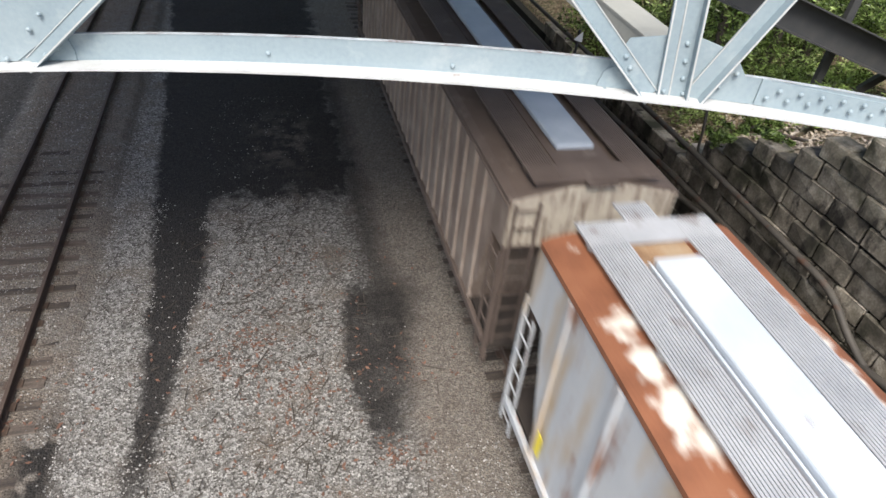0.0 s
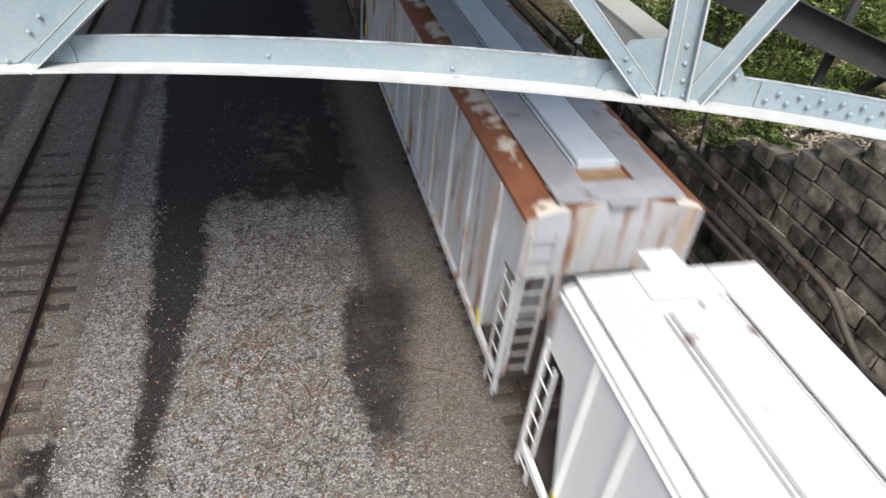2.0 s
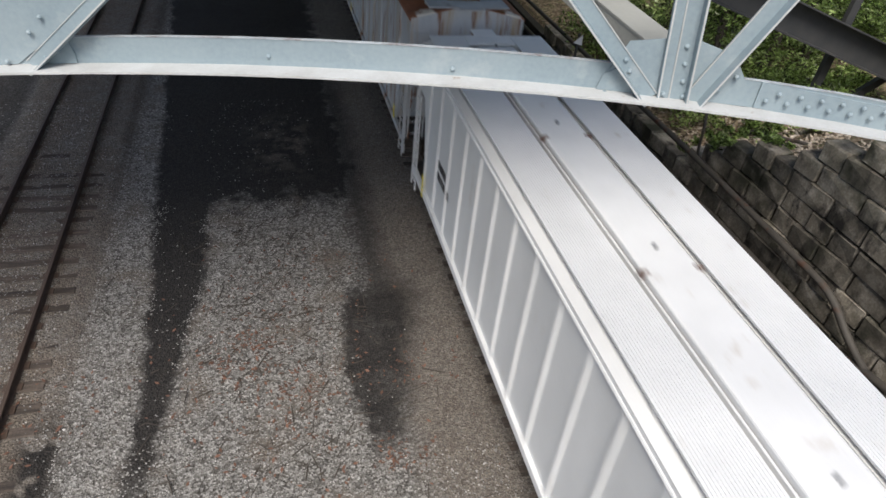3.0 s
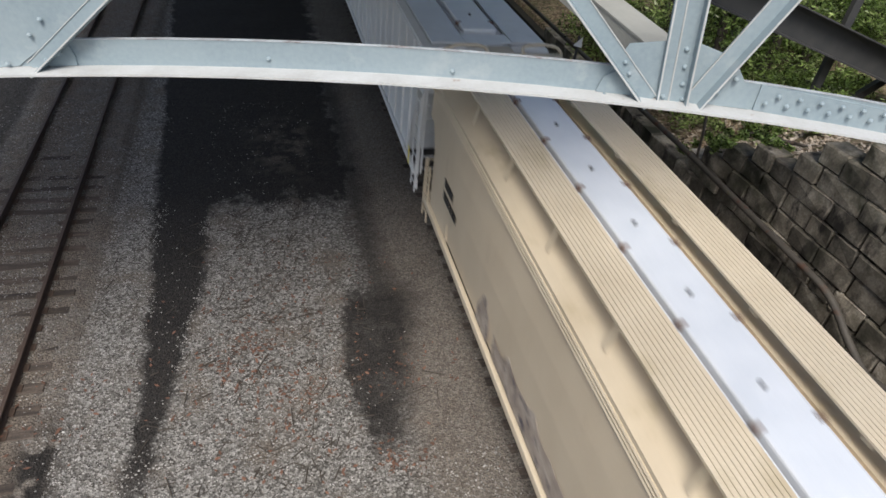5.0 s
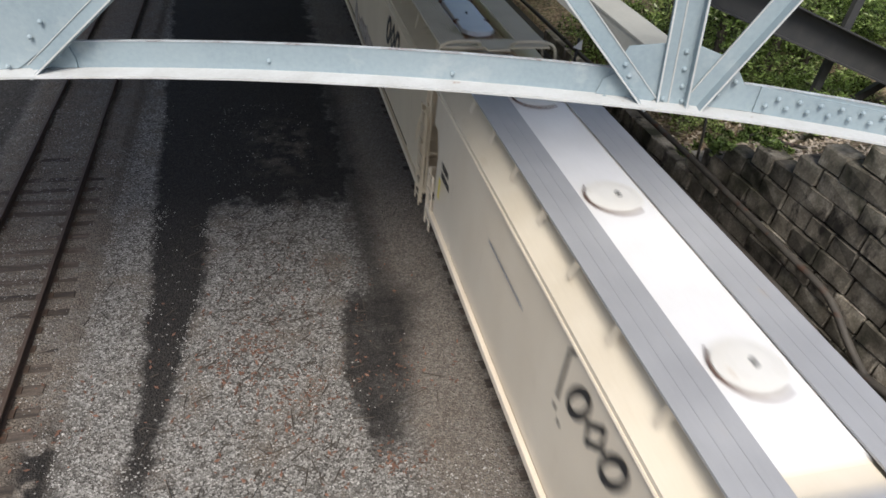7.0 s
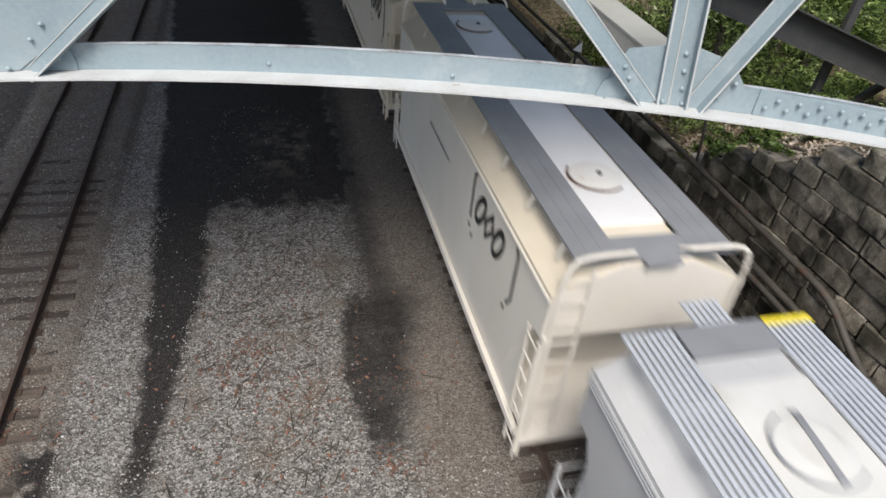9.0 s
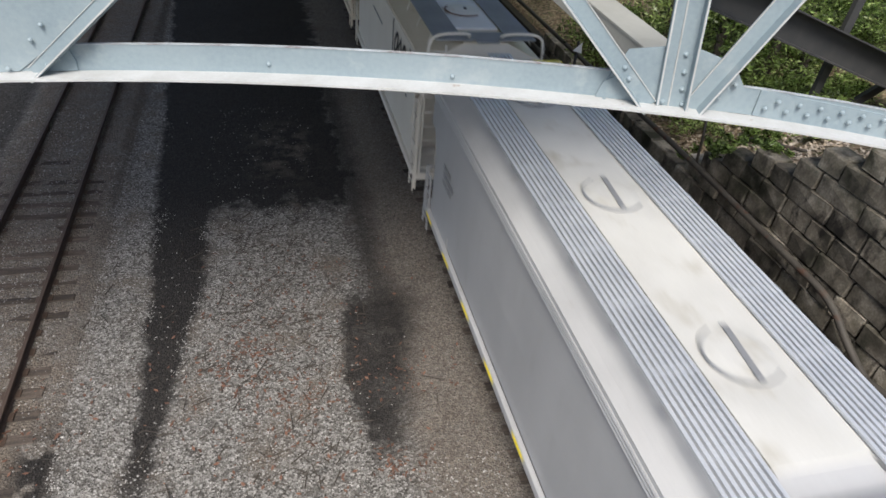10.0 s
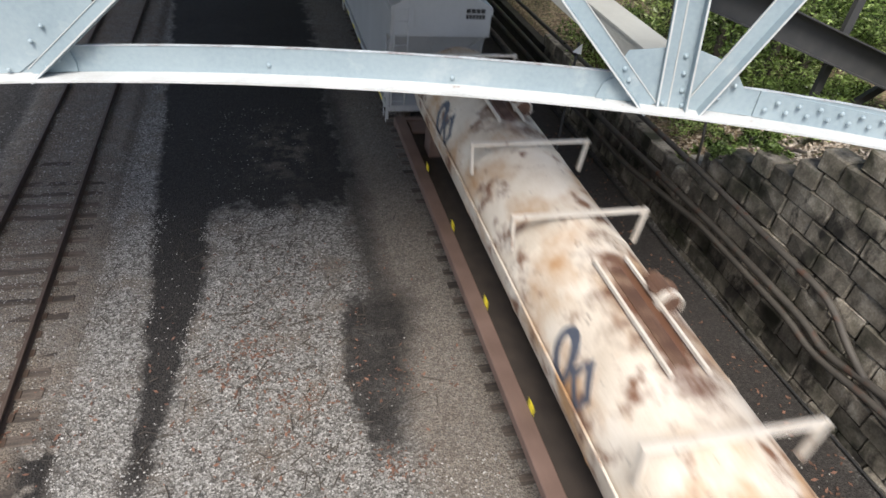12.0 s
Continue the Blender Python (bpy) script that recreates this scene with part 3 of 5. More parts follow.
def truss():
    t = empty("bridge_truss", "pale blue-grey riveted steel bridge truss with chipped edges", "bridge truss", kind="structure")
    t.matrix_world = BRIDGE
    n = 40
    ss = [-7 + 14 * i / n for i in range(n + 1)]

    def sweep(name, prof, mat, label, s0=-7, s1=7):
        bm = bmesh.new()
        rings = [[bm.verts.new((s, y, chord_z(s) + z)) for y, z in prof] for s in ss if s0 <= s <= s1]
        for a, b in zip(rings, rings[1:]):
            for i in range(len(prof)):
                j = (i + 1) % len(prof)
                bm.faces.new((a[i], a[j], b[j], b[i]))
        bm.faces.new(rings[0][::-1])
        bm.faces.new(rings[-1])
        bmesh.ops.recalc_face_normals(bm, faces=bm.faces[:])
        return part(name, bm, mat, t, label)

    sweep("bottom_flange", [(D - .11, .0), (D + .02, .0), (D + .02, .012), (D - .11, .012)], M["bridge_edge"], "flange with worn white paint")
    sweep("chord_web", [(D, .012), (D + .014, .012), (D + .014, .141), (D, .141)], M["bridge"], "pale blue-grey web plate")
    sweep("web_edge", [(D - .003, .139), (D + .017, .139), (D + .017, .1435), (D - .003, .1435)], M["bridge_rust"], "rusty upper edge")
    sweep("flange_edge", [(D - .1135, .001), (D - .1095, .001), (D - .1095, .011), (D - .1135, .011)], M["bridge_edge"], "")
    sweep("back_flange", [(D + .02, .0), (D + .13, .0), (D + .13, .012), (D + .02, .012)], M["bridge"], "")

    def plate(name, pts, y0, y1, label=""):
        bm = bmesh.new()
        a = [bm.verts.new((s, y0, z)) for s, z in pts]
        b = [bm.verts.new((s, y1, z)) for s, z in pts]
        bm.faces.new(a)
        bm.faces.new(b[::-1])
        for i in range(len(pts)):
            j = (i + 1) % len(pts)
            bm.faces.new((a[j], a[i], b[i], b[j]))
        bmesh.ops.recalc_face_normals(bm, faces=bm.faces[:])
        return part(name, bm, M["bridge"], t, label)

    Z = EYE.z
    plate("gusset_plate", [(.66, Z - 1.215), (1.34, Z - 1.22), (1.33, Z - 1.16), (1.20, Z - .99), (.98, Z - .93), (.72, Z - .98), (.66, Z - 1.12)], D - .008, D - .001, "gusset plate")
    plate("gusset_plate", [(-3.0, chord_z(-3) + .01), (-2.16, chord_z(-2.16) + .015), (-1.72, Z - 1.09), (-1.72, Z - .9), (-3.0, Z - .9)], D - .008, D - .001, "gusset plate")
    plate("splice_plate", [(1.36, chord_z(1.36) + .016), (2.9, chord_z(2.9) + .016), (2.9, chord_z(2.9) + .14), (1.36, chord_z(1.36) + .14)], D - .010, D - .001, "riveted splice plate")
    plate("connection_angle", [(-2.10, chord_z(-2.1) + .015), (-1.86, chord_z(-1.86) + .015), (-1.86, chord_z(-1.86) + .06), (-1.89, chord_z(-1.89) + .145), (-2.0, chord_z(-2) + .15)], D - .010, D - .001, "rust-edged plate")
    plate("connection_angle", [(.62, chord_z(.62) + .013), (.84, chord_z(.84) + .013), (.72, chord_z(.72) + .14), (.64, chord_z(.64) + .09)], D - .014, D - .008, "")

    def member(name, p, q, w, lip, side):
        """An angle bar: a flat leg against the truss and a leg that stands out towards the viewer on one edge."""
        bm = bmesh.new()
        p, q = Vector((p[0], D - .016, p[1])), Vector((q[0], D - .016, q[1]))
        d = (q - p).normalized()
        nrm = Vector((d.z, 0, -d.x)) * side
        plank(bm, p, q, w, .012, nrm)
        plank(bm, p + nrm * w / 2 + Vector((0, -lip / 2, 0)), q + nrm * w / 2 + Vector((0, -lip / 2, 0)), lip, .012, (0, 1, 0))
        bmesh.ops.recalc_face_normals(bm, faces=bm.faces[:])
        bar = part(name, bm, M["bridge"], t, "angle-iron member with white edges")
        # thin pale strips along both edges of the bar
        for off, y in ((nrm * w / 2, -lip - .001), (nrm * -w / 2, -.007)):
            bm = bmesh.new()
            plank(bm, p + off + Vector((0, y, 0)), q + off + Vector((0, y, 0)), .007, .004, (0, 1, 0) if y > -.01 else nrm)
            part("pale_edge", bm, M["bridge_edge"], bar)
        return bar

    member("diagonal", (.875, Z - 1.225), (.08, Z - .44), .070, .06, -1)
    member("diagonal", (1.06, Z - 1.215), (1.54, Z - .20), .074, .06, 1)
    member("vertical", (1.0, Z - 1.225), (.90, Z - .30), .075, .05, 1)
    member("vertical", (.935, Z - 1.225), (.835, Z - .30), .05, .02, -1)
    member("diagonal", (-2.08, chord_z(-2.08) + .012), (-1.20, Z - .62), .06, .07, 1)
    spots = [(-.923, Z - 1.25), (-.054, Z - 1.206), (.66, Z - 1.225), (.72, Z - 1.06), (.75, Z - 1.11), (.86, Z - 1.235), (.93, Z - 1.20), (.96, Z - 1.245), (1.0, Z - 1.13), (.985, Z - 1.05),
             (.97, Z - .97), (1.02, Z - 1.20), (1.07, Z - 1.24), (1.17, Z - 1.15), (1.23, Z - 1.08), (1.10, Z - 1.235), (1.18, Z - 1.25),
             (-2.2, Z - 1.42), (-2.05, Z - 1.26), (-1.98, Z - 1.18), (-1.93, Z - 1.335), (-2.0, Z - 1.38)]
    for i in range(30):
        spots += [(1.40 + i * .05, chord_z(1.40 + i * .05) + (.10 if i % 2 else .06))]
    for s, z in spots:
        bm = bmesh.new()
        rivet(bm, s, z, D - (.022 if not -1 < s < .1 else 0.0))
        part("rivet", bm, M["bridge"], t)
    # lateral strut running back from the joint
    bm = bmesh.new()
    plank(bm, (1.02, D + .05, Z - 1.19), (.39, D + 2.2, Z - 1.19), .15, .012, (0, 0, 1))
    plank(bm, (1.11, D + .05, Z - 1.11), (.48, D + 2.22, Z - 1.11), .20, .012, (1, .3, 0))
    part("lateral_strut", bm, M["bridge_cream"], t, "cream-painted strut behind the truss")
    return t


truss()


def deck():
    # slab out of view; its edges are set by where the yard gets shade
    bm = bmesh.new()
    box(bm, (-12.5, 3.9, 11.7), (9.2, 75, 12.4))
    tagged(part("ceiling", bm, M["concrete"]), "unseen concrete road deck set overhead to shade the yard", "bridge deck", kind="structure")
    # added wall out of view that blocks light from the far end
    bm = bmesh.new()
    box(bm, (-14, 60, -0.6), (11.5, 60.8, 11.69))
    tagged(part("light_block_north", bm, M["concrete"]), "unseen wall added to keep light from under the deck", "wall", kind="structure")


deck()


# ---- dark girder, trees and what lies about ----
def far_girder():
    g = empty("dark_girder", "dark steel girder with braces in front of the trees", "girder")
    p, q = Vector((9.6, 14, 6.29)), Vector((20.0, 14, 2.95))
    for name, d, w, t, side in (("web", (0, 0, 0), .75, .05, (0, 0, 1)), ("flange", (.1, -.19, .36), .35, .04, (0, 1, 0)), ("flange", (-.1, -.19, -.36), .35, .04, (0, 1, 0))):
        bm = bmesh.new()
        plank(bm, p + Vector(d), q + Vector(d), w, t, side)
        part(name, bm, M["dark_steel"], g)
    for a, b in (((14.9, 14.3, 9), (14.55, 14.3, 1.0)), ((14.7, 14.3, 2.0), (17.5, 14.3, 4.0)), ((14.6, 14.4, 6.4), (18.0, 14.4, 5.3))):
        bm = bmesh.new()
        plank(bm, a, b, .24, .14, (1, 0, 0.2))
        part("brace", bm, M["dark_steel"], g)
    return g


far_girder()


def leaves(bm_list, rnd, centre, radius, count, size):
    """Adds leaves in clumps round a centre to a list of vertices and faces."""
    verts, faces = bm_list
    clumps = [Vector((rnd.gauss(0, .5), rnd.gauss(0, .5), rnd.gauss(0, .42))) for _ in range(max(4, count // 45))]
    for i in range(count):
        c = rnd.choice(clumps)
        p = Vector(centre) + Vector(((c.x + rnd.gauss(0, .14)) * radius[0], (c.y + rnd.gauss(0, .14)) * radius[1], (c.z + rnd.gauss(0, .14)) * radius[2]))
        u = Vector((rnd.gauss(0, 1), rnd.gauss(0, 1), rnd.gauss(0, .6))).normalized()
        v = u.cross(Vector((rnd.gauss(0, 1), rnd.gauss(0, 1), rnd.gauss(0, 1)))).normalized()
        l, w = size * rnd.uniform(.6, 1.3), size * rnd.uniform(.28, .5)
        n = len(verts)
        f = u.cross(v) * l * .15
        verts.extend((p - u * l * .5, p + v * w * .5 + f, p + u * l * .5, p - v * w * .5 + f))
        faces.extend(((n, n + 1, n + 2), (n, n + 2, n + 3)))


def leaf_part(name, data, mat, parent=None, label=""):
    me = bpy.data.meshes.new(name)
    me.from_pydata([tuple(v) for v in data[0]], [], data[1])
    me.materials.append(mat)
    ob = new(name, me)
    ob.parent = parent
    return tagged(ob, label)


def limb(bm, rnd, p, d, length, r, depth):
    q = p
    n = 4
    for i in range(n):
        d = (d + Vector((rnd.gauss(0, .14), rnd.gauss(0, .14), rnd.gauss(.03, .1)))).normalized()
        e = q + d * length / n
        rod(bm, q, e, r * (1 - .16 * i), 7, r * (1 - .16 * (i + 1)))
        if depth and i >= 1:
            side = (d + Vector((rnd.gauss(0, .8), rnd.gauss(0, .8), rnd.gauss(.1, .4)))).normalized()
            limb(bm, rnd, e, side, length * rnd.uniform(.45, .65), r * .5, depth - 1)
        q = e


def tree(x, y, height, spread_r, seed, low=.25, count=2600, size=.17, sunlit=False):
    rnd = random.Random(seed)
    t = empty("tree", "leafy green tree with dark thin branches", "tree", "trees behind the wall")
    z = ground_height(x, y)
    t.location = (x, y, z)
    bm = bmesh.new()
    limb(bm, rnd, Vector((0, 0, -.2)), Vector((rnd.gauss(0, .08), rnd.gauss(0, .08), 1)), height * .85, .16, 2)
    part("trunk", bm, M["bark"], t)
    data = ([], [])
    leaves(data, rnd, (0, 0, height * (.5 + low * .5)), (spread_r, spread_r, height * .5), count, size)
    # trees farther back get the leaf colour with sunlight painted in
    tagged(leaf_part("crown", data, M["leaf_sunlit" if sunlit else "leaf"], t), kind="stuff")
    return t


for k, (x, y, h, r) in enumerate(((13.0, 16.4, 5.5, 1.7), (14.2, 17.9, 6.0, 2.1), (16.4, 16.8, 6.0, 2.0), (15.3, 17.2, 7.0, 2.2), (13.0, 19.5, 6.5, 2.2), (19.2, 15.6, 7.0, 2.5), (17.0, 20.5, 8.0, 3.0), (21.0, 17.0, 8.5, 3.2), (13.6, 25.0, 7.5, 2.6), (22.5, 23.5, 9.0, 3.6), (17.5, 27.5, 9.0, 3.4), (25.5, 16.0, 8.5, 3.4))):
    tree(x, y, h, r, 40 + k, .2, 2200 if k < 9 else 1800, .20 if k < 9 else .30, k >= 3)


def bush(x, y, z, r, seed, count=420, label="low green bush on the bank"):
    rnd = random.Random(seed)
    data = ([], [])
    leaves(data, rnd, (0, 0, r * .45), (r, r, r * .7), count, .15)
    ob = leaf_part("bush", data, M["leaf"])
    ob.location = (x, y, z)
    return tagged(ob, label, "bush", "bushes on the bank", "stuff")


rnd = random.Random(77)
for k in range(46):
    bx, by = rnd.uniform(12.6, 17.5), rnd.uniform(8.0, 22.0)
    bush(bx, by, ground_height(bx, by), rnd.uniform(.35, .9 if by < 14 else 1.3), 200 + k, 700)
for k in range(64):
    bx, by = rnd.uniform(11.8, 23.0), rnd.uniform(15.6, 23.5)
    bush(bx, by, ground_height(bx, by), rnd.uniform(.9, 1.7), 400 + k, 800, "tall green undergrowth behind the wall")
for k, (by, d) in enumerate(((12.3, .0), (11.9, .25), (10.9, .3), (13.4, .1), (8.6, .2))):
    bush(WALL_X + .05 + d, by, wall_top(by) - .15, .42, 300 + k, 260, "green creeper hanging over the wall top")


def far_woods():
    rnd = random.Random(9)
    data = ([], [])
    for k in range(46):
        a = radians(rnd.uniform(8, 75))
        d = rnd.uniform(32, 55)
        leaves(data, rnd, (max(14, d * math.sin(a)), d * math.cos(a), rnd.uniform(2, 9)), (4.5, 4.5, 4), 420, .7)
    return tagged(leaf_part("far_woods", data, M["leaf_sunlit"]), "dense green woods far behind the wall", "woods", kind="stuff")


far_woods()


def stones():
    """Loose gravel: thousands of small angular stones lying on the yard."""
    rng = np.random.default_rng(4)
    n = 112000
    x, y = rng.uniform(-8.0, 9.8, n), 4.6 + 17 * rng.random(n) ** 1.5
    wob = 0.25 * np.sin(y * 1.7 + 2 * np.sin(x * 1.3)) + rng.normal(0, .12, n)
    right = np.minimum(-2.32 + (y - 7.5) * .135, -1.65)
    keep = np.ones(n, bool)
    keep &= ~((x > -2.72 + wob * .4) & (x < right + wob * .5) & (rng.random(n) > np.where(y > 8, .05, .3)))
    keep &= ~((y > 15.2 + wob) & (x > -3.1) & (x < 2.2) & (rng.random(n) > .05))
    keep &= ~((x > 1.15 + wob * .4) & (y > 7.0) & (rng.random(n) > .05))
    keep &= ~((x > 1.6 + wob * .4) & (rng.random(n) > .28))
    keep &= ~((x > 3.7) & (x < 6.6) & (rng.random(n) > .2))
    keep &= ~((x >= 6.6) & (rng.random(n) > .12))
    keep &= ~((x < -7.0) & (rng.random(n) > .15))
    keep &= ~((np.abs(x - LEFT_X - .1) < 1.6) & (rng.random(n) > np.where(x > LEFT_X + .75, .1, .38) + .2 * np.sin(y * .9 + x * 1.7)))
    keep &= ~(np.abs(np.abs(x - LEFT_X) - .7525) < .09)
    x, y = x[keep], y[keep]
    n = len(x)
    z = np.array([ground_height(a, b) for a, b in zip(x, y)])
    size = rng.uniform(.010, .023, n) * (1 + .4 * (rng.random(n) > .96))
    base = np.array([(1, 0, 0), (0, 1, 0), (-1, 0, 0), (0, -1, 0), (0, 0, .8), (0, 0, -.6)], float)
    ang = rng.uniform(0, 6.28, n)
    pts = base[None] * rng.uniform(.6, 1.35, (n, 6, 1)) * size[:, None, None] + rng.normal(0, .12, (n, 6, 3)) * size[:, None, None]
    c, s = np.cos(ang)[:, None], np.sin(ang)[:, None]
    px, py = pts[:, :, 0] * c - pts[:, :, 1] * s, pts[:, :, 0] * s + pts[:, :, 1] * c
    v = np.stack([px + x[:, None], py + y[:, None], pts[:, :, 2] + z[:, None] + size[:, None] * .35], -1).reshape(-1, 3)
    tri = np.array([(0, 1, 4), (1, 2, 4), (2, 3, 4), (3, 0, 4), (1, 0, 5), (2, 1, 5), (3, 2, 5), (0, 3, 5)])
    f = (tri[None] + 6 * np.arange(n)[:, None, None]).reshape(-1, 3)
    me = bpy.data.meshes.new("gravel")
    me.from_pydata(v.tolist(), [], f.tolist())
    me.materials.append(M["gravel"])
    return tagged(new("gravel", me), "loose pale grey angular gravel on the yard", "gravel", kind="stuff")


stones()


def litter():
    rnd = random.Random(12)
    bm = bmesh.new()
    for i in range(330):
        x, y = rnd.gauss(-.1, 1.0), rnd.uniform(5.0, 15)
        if i % 4 == 0:
            x = rnd.uniform(-4, 3.2)
        a, l = rnd.gauss(.6, .8), rnd.uniform(.07, .40)
        z = ground_height(x, y) + .03
        rod(bm, (x, y, z), (x + l * math.cos(a), y + l * math.sin(a), z + rnd.uniform(-.005, .02)), rnd.uniform(.007, .014), 5)
    tagged(part("twigs", bm, M["bark"]), "dark fallen twigs scattered on gravel", "twigs", kind="stuff")
    data = ([], [])
    for cx, cy, r, k in ((-.8, 9.9, .5, 90), (0, 8.6, .6, 90), (-.2, 10.8, .9, 80), (.5, 12.0, 1.0, 60), (-.4, 7.4, 1.2, 110), (1.9, 7.0, .4, 60), (-.3, 9.4, 1.1, 130), (.4, 12.6, 1.1, 70), (2.4, 9.0, .6, 60), (-4.4, 9.0, .8, 60), (-5.4, 8, .8, 70)):
        for i in range(k):
            x, y = rnd.gauss(cx, r), rnd.gauss(cy, r * .6)
            z, a, l = ground_height(x, y) + .035, rnd.uniform(0, 6.28), rnd.uniform(.025, .065)
            u, w = Vector((math.cos(a), math.sin(a), rnd.gauss(0, .2))) * l, Vector((-math.sin(a), math.cos(a), rnd.gauss(0, .2))) * l * .45
            n, p = len(data[0]), Vector((x, y, z))
            data[0].extend((p - u, p + w, p + u, p - w))
            data[1].append((n, n + 1, n + 2, n + 3))
    tagged(leaf_part("dry_leaves", data, M["dry_leaf"]), "reddish brown dry leaves on gravel", "leaves", kind="stuff")
    # bank litter, its sunlit look painted by a pale colour
    data = ([], [])
    for i in range(4200):
        x, y = rnd.uniform(10.95, 15), rnd.uniform(5, 20)
        z, a, l = ground_height(x, y) + .03, rnd.uniform(0, 6.28), rnd.uniform(.03, .09)
        u, w = Vector((math.cos(a), math.sin(a), rnd.gauss(0, .3))) * l, Vector((-math.sin(a), math.cos(a), rnd.gauss(0, .3))) * l * .5
        n, p = len(data[0]), Vector((x, y, z))
        data[0].extend((p - u, p + w, p + u, p - w))
        data[1].append((n, n + 1, n + 2, n + 3))
    tagged(leaf_part("bank_leaves", data, M["sunlit_litter"]), "leaf litter on the bank behind the wall, painted pale as if sunlit", "leaves", kind="stuff")
    data = ([], [])
    for i in range(650):
        x, y = rnd.uniform(6.9, 10.3), rnd.uniform(4, 20)
        z, a, l = ground_height(x, y) + .03, rnd.uniform(0, 6.28), rnd.uniform(.025, .07)
        u, w = Vector((math.cos(a), math.sin(a), rnd.gauss(0, .3))) * l, Vector((-math.sin(a), math.cos(a), rnd.gauss(0, .3))) * l * .5
        n, p = len(data[0]), Vector((x, y, z))
        data[0].extend((p - u, p + w, p + u, p - w))
        data[1].append((n, n + 1, n + 2, n + 3))
    tagged(leaf_part("wall_foot_leaves", data, M["dry_leaf"]), "dry brown leaf litter at the foot of the wall", "leaves", kind="stuff")


litter()


def marker():
    m = empty("track_marker", "small white triangular plate on a dark post", "sign")
    m.location = (8.95, 17.6, 0)
    bm = bmesh.new()
    plank(bm, (0, 0, -.3), (0, 0, 3.55), .06, .05, (1, 0, 0))
    part("post", bm, M["dark_steel"], m)
    bm = bmesh.new()
    a = [bm.verts.new(p) for p in ((-.16, -.03, 3.28), (.13, -.03, 3.20), (.10, -.03, 3.52))]
    b = [bm.verts.new((v.co.x, -.045, v.co.z)) for v in a]
    bm.faces.new(a)
    bm.faces.new(b[::-1])
    for i in range(3):
        bm.faces.new((a[i], a[(i + 1) % 3], b[(i + 1) % 3], b[i]))
    part("plate", bm, M["white_plate"], m)


marker()


def hanging_vine():
    bm = bmesh.new()
    tube(bm, [(10.35, 12.9, 4.6), (10.3, 12.85, 3.6), (10.32, 12.7, 2.9), (10.45, 12.8, 2.2), (10.7, 12.9, 1.9)], .035, 7)
    tagged(part("vine_stem", bm, M["pipe"], smooth=True), "bare pale vine stem hanging over the wall", "vine")
    bm = bmesh.new()
    rnd = random.Random(3)
    p, d = Vector((11.4, 12.4, wall_top(12.4) + .25)), Vector((.6, -.75, .15)).normalized()
    for i in range(5):
        q = p + d * .5
        rod(bm, p, q, .06 - .008 * i, 7, .052 - .008 * i)
        p, d = q, (d + Vector((rnd.gauss(0, .1), rnd.gauss(0, .1), rnd.gauss(.02, .1)))).normalized()
    tagged(part("fallen_branch", bm, M["pipe"], smooth=True), "pale fallen branch lying on the bank", "branch")


hanging_vine()


# ---- freight cars ----
def loft(profile, ends, caps=True):
    """A closed shell: profile [(x, z)] round the section, ends(z) gives half the length at that height."""
    bm = bmesh.new()
    a = [bm.verts.new((x, ends(z), z)) for x, z in profile]
    b = [bm.verts.new((x, -ends(z), z)) for x, z in profile]
    n = len(profile)
    for i in range(n):
        j = (i + 1) % n
        bm.faces.new((a[i], a[j], b[j], b[i]))
    m = n // 2
    for ring in (a, b):
        for i in range(m - 1):
            bm.faces.new((ring[i], ring[i + 1], ring[n - 2 - i], ring[n - 1 - i]))
    bmesh.ops.recalc_face_normals(bm, faces=bm.faces[:])
    return bm


WHEELS = []   # (wheelset, its place on the truck)


def truck(parent, y):
    t = new("truck")
    t.parent = parent
    t.location = (0, y, 0)
    for wy in (-.88, .88):
        bm = bmesh.new()
        for s in (-1, 1):
            rod(bm, (s * .70, 0, 0), (s * .83, 0, 0), .42, 20)
            rod(bm, (s * .66, 0, 0), (s * .70, 0, 0), .45, 20)
            for q in range(3):
                a = q * 2.094
                rod(bm, (s * .84, .2 * math.cos(a), .2 * math.sin(a)), (s * .85, .2 * math.cos(a), .2 * math.sin(a)), .05, 6)
        rod(bm, (-.95, 0, 0), (.95, 0, 0), .08)
        w = part("wheelset", bm, M["wheel"], t)
        w.location = (0, wy, .42)
        WHEELS.append((w, wy))
    for s in (-1, 1):
        bm = bmesh.new()
        plank(bm, (s * .98, -1.05, .45), (s * .98, 1.05, .45), .18, .12)
        plank(bm, (s * .98, -.85, .5), (s * .98, -.3, .75), .16, .12)
        plank(bm, (s * .98, .85, .5), (s * .98, .3, .75), .16, .12)
        plank(bm, (s * .98, -.4, .75), (s * .98, .4, .75), .16, .12)
        part("side_frame", bm, M["black"], t)
    bm = bmesh.new()
    box(bm, (-1.05, -.2, .5), (1.05, .2, .72))
    part("bolster", bm, M["black"], t)


def coupler(parent, y, s):
    bm = bmesh.new()
    box(bm, (-.09, y - (.1 if s > 0 else .55), .78), (.09, y + (.55 if s > 0 else .1), .98))
    box(bm, (-.16, y + s * .42 - .13, .74), (.14, y + s * .42 + .13, 1.02))
    soften(bm, .02)
    part("coupler", bm, M["black"], parent)


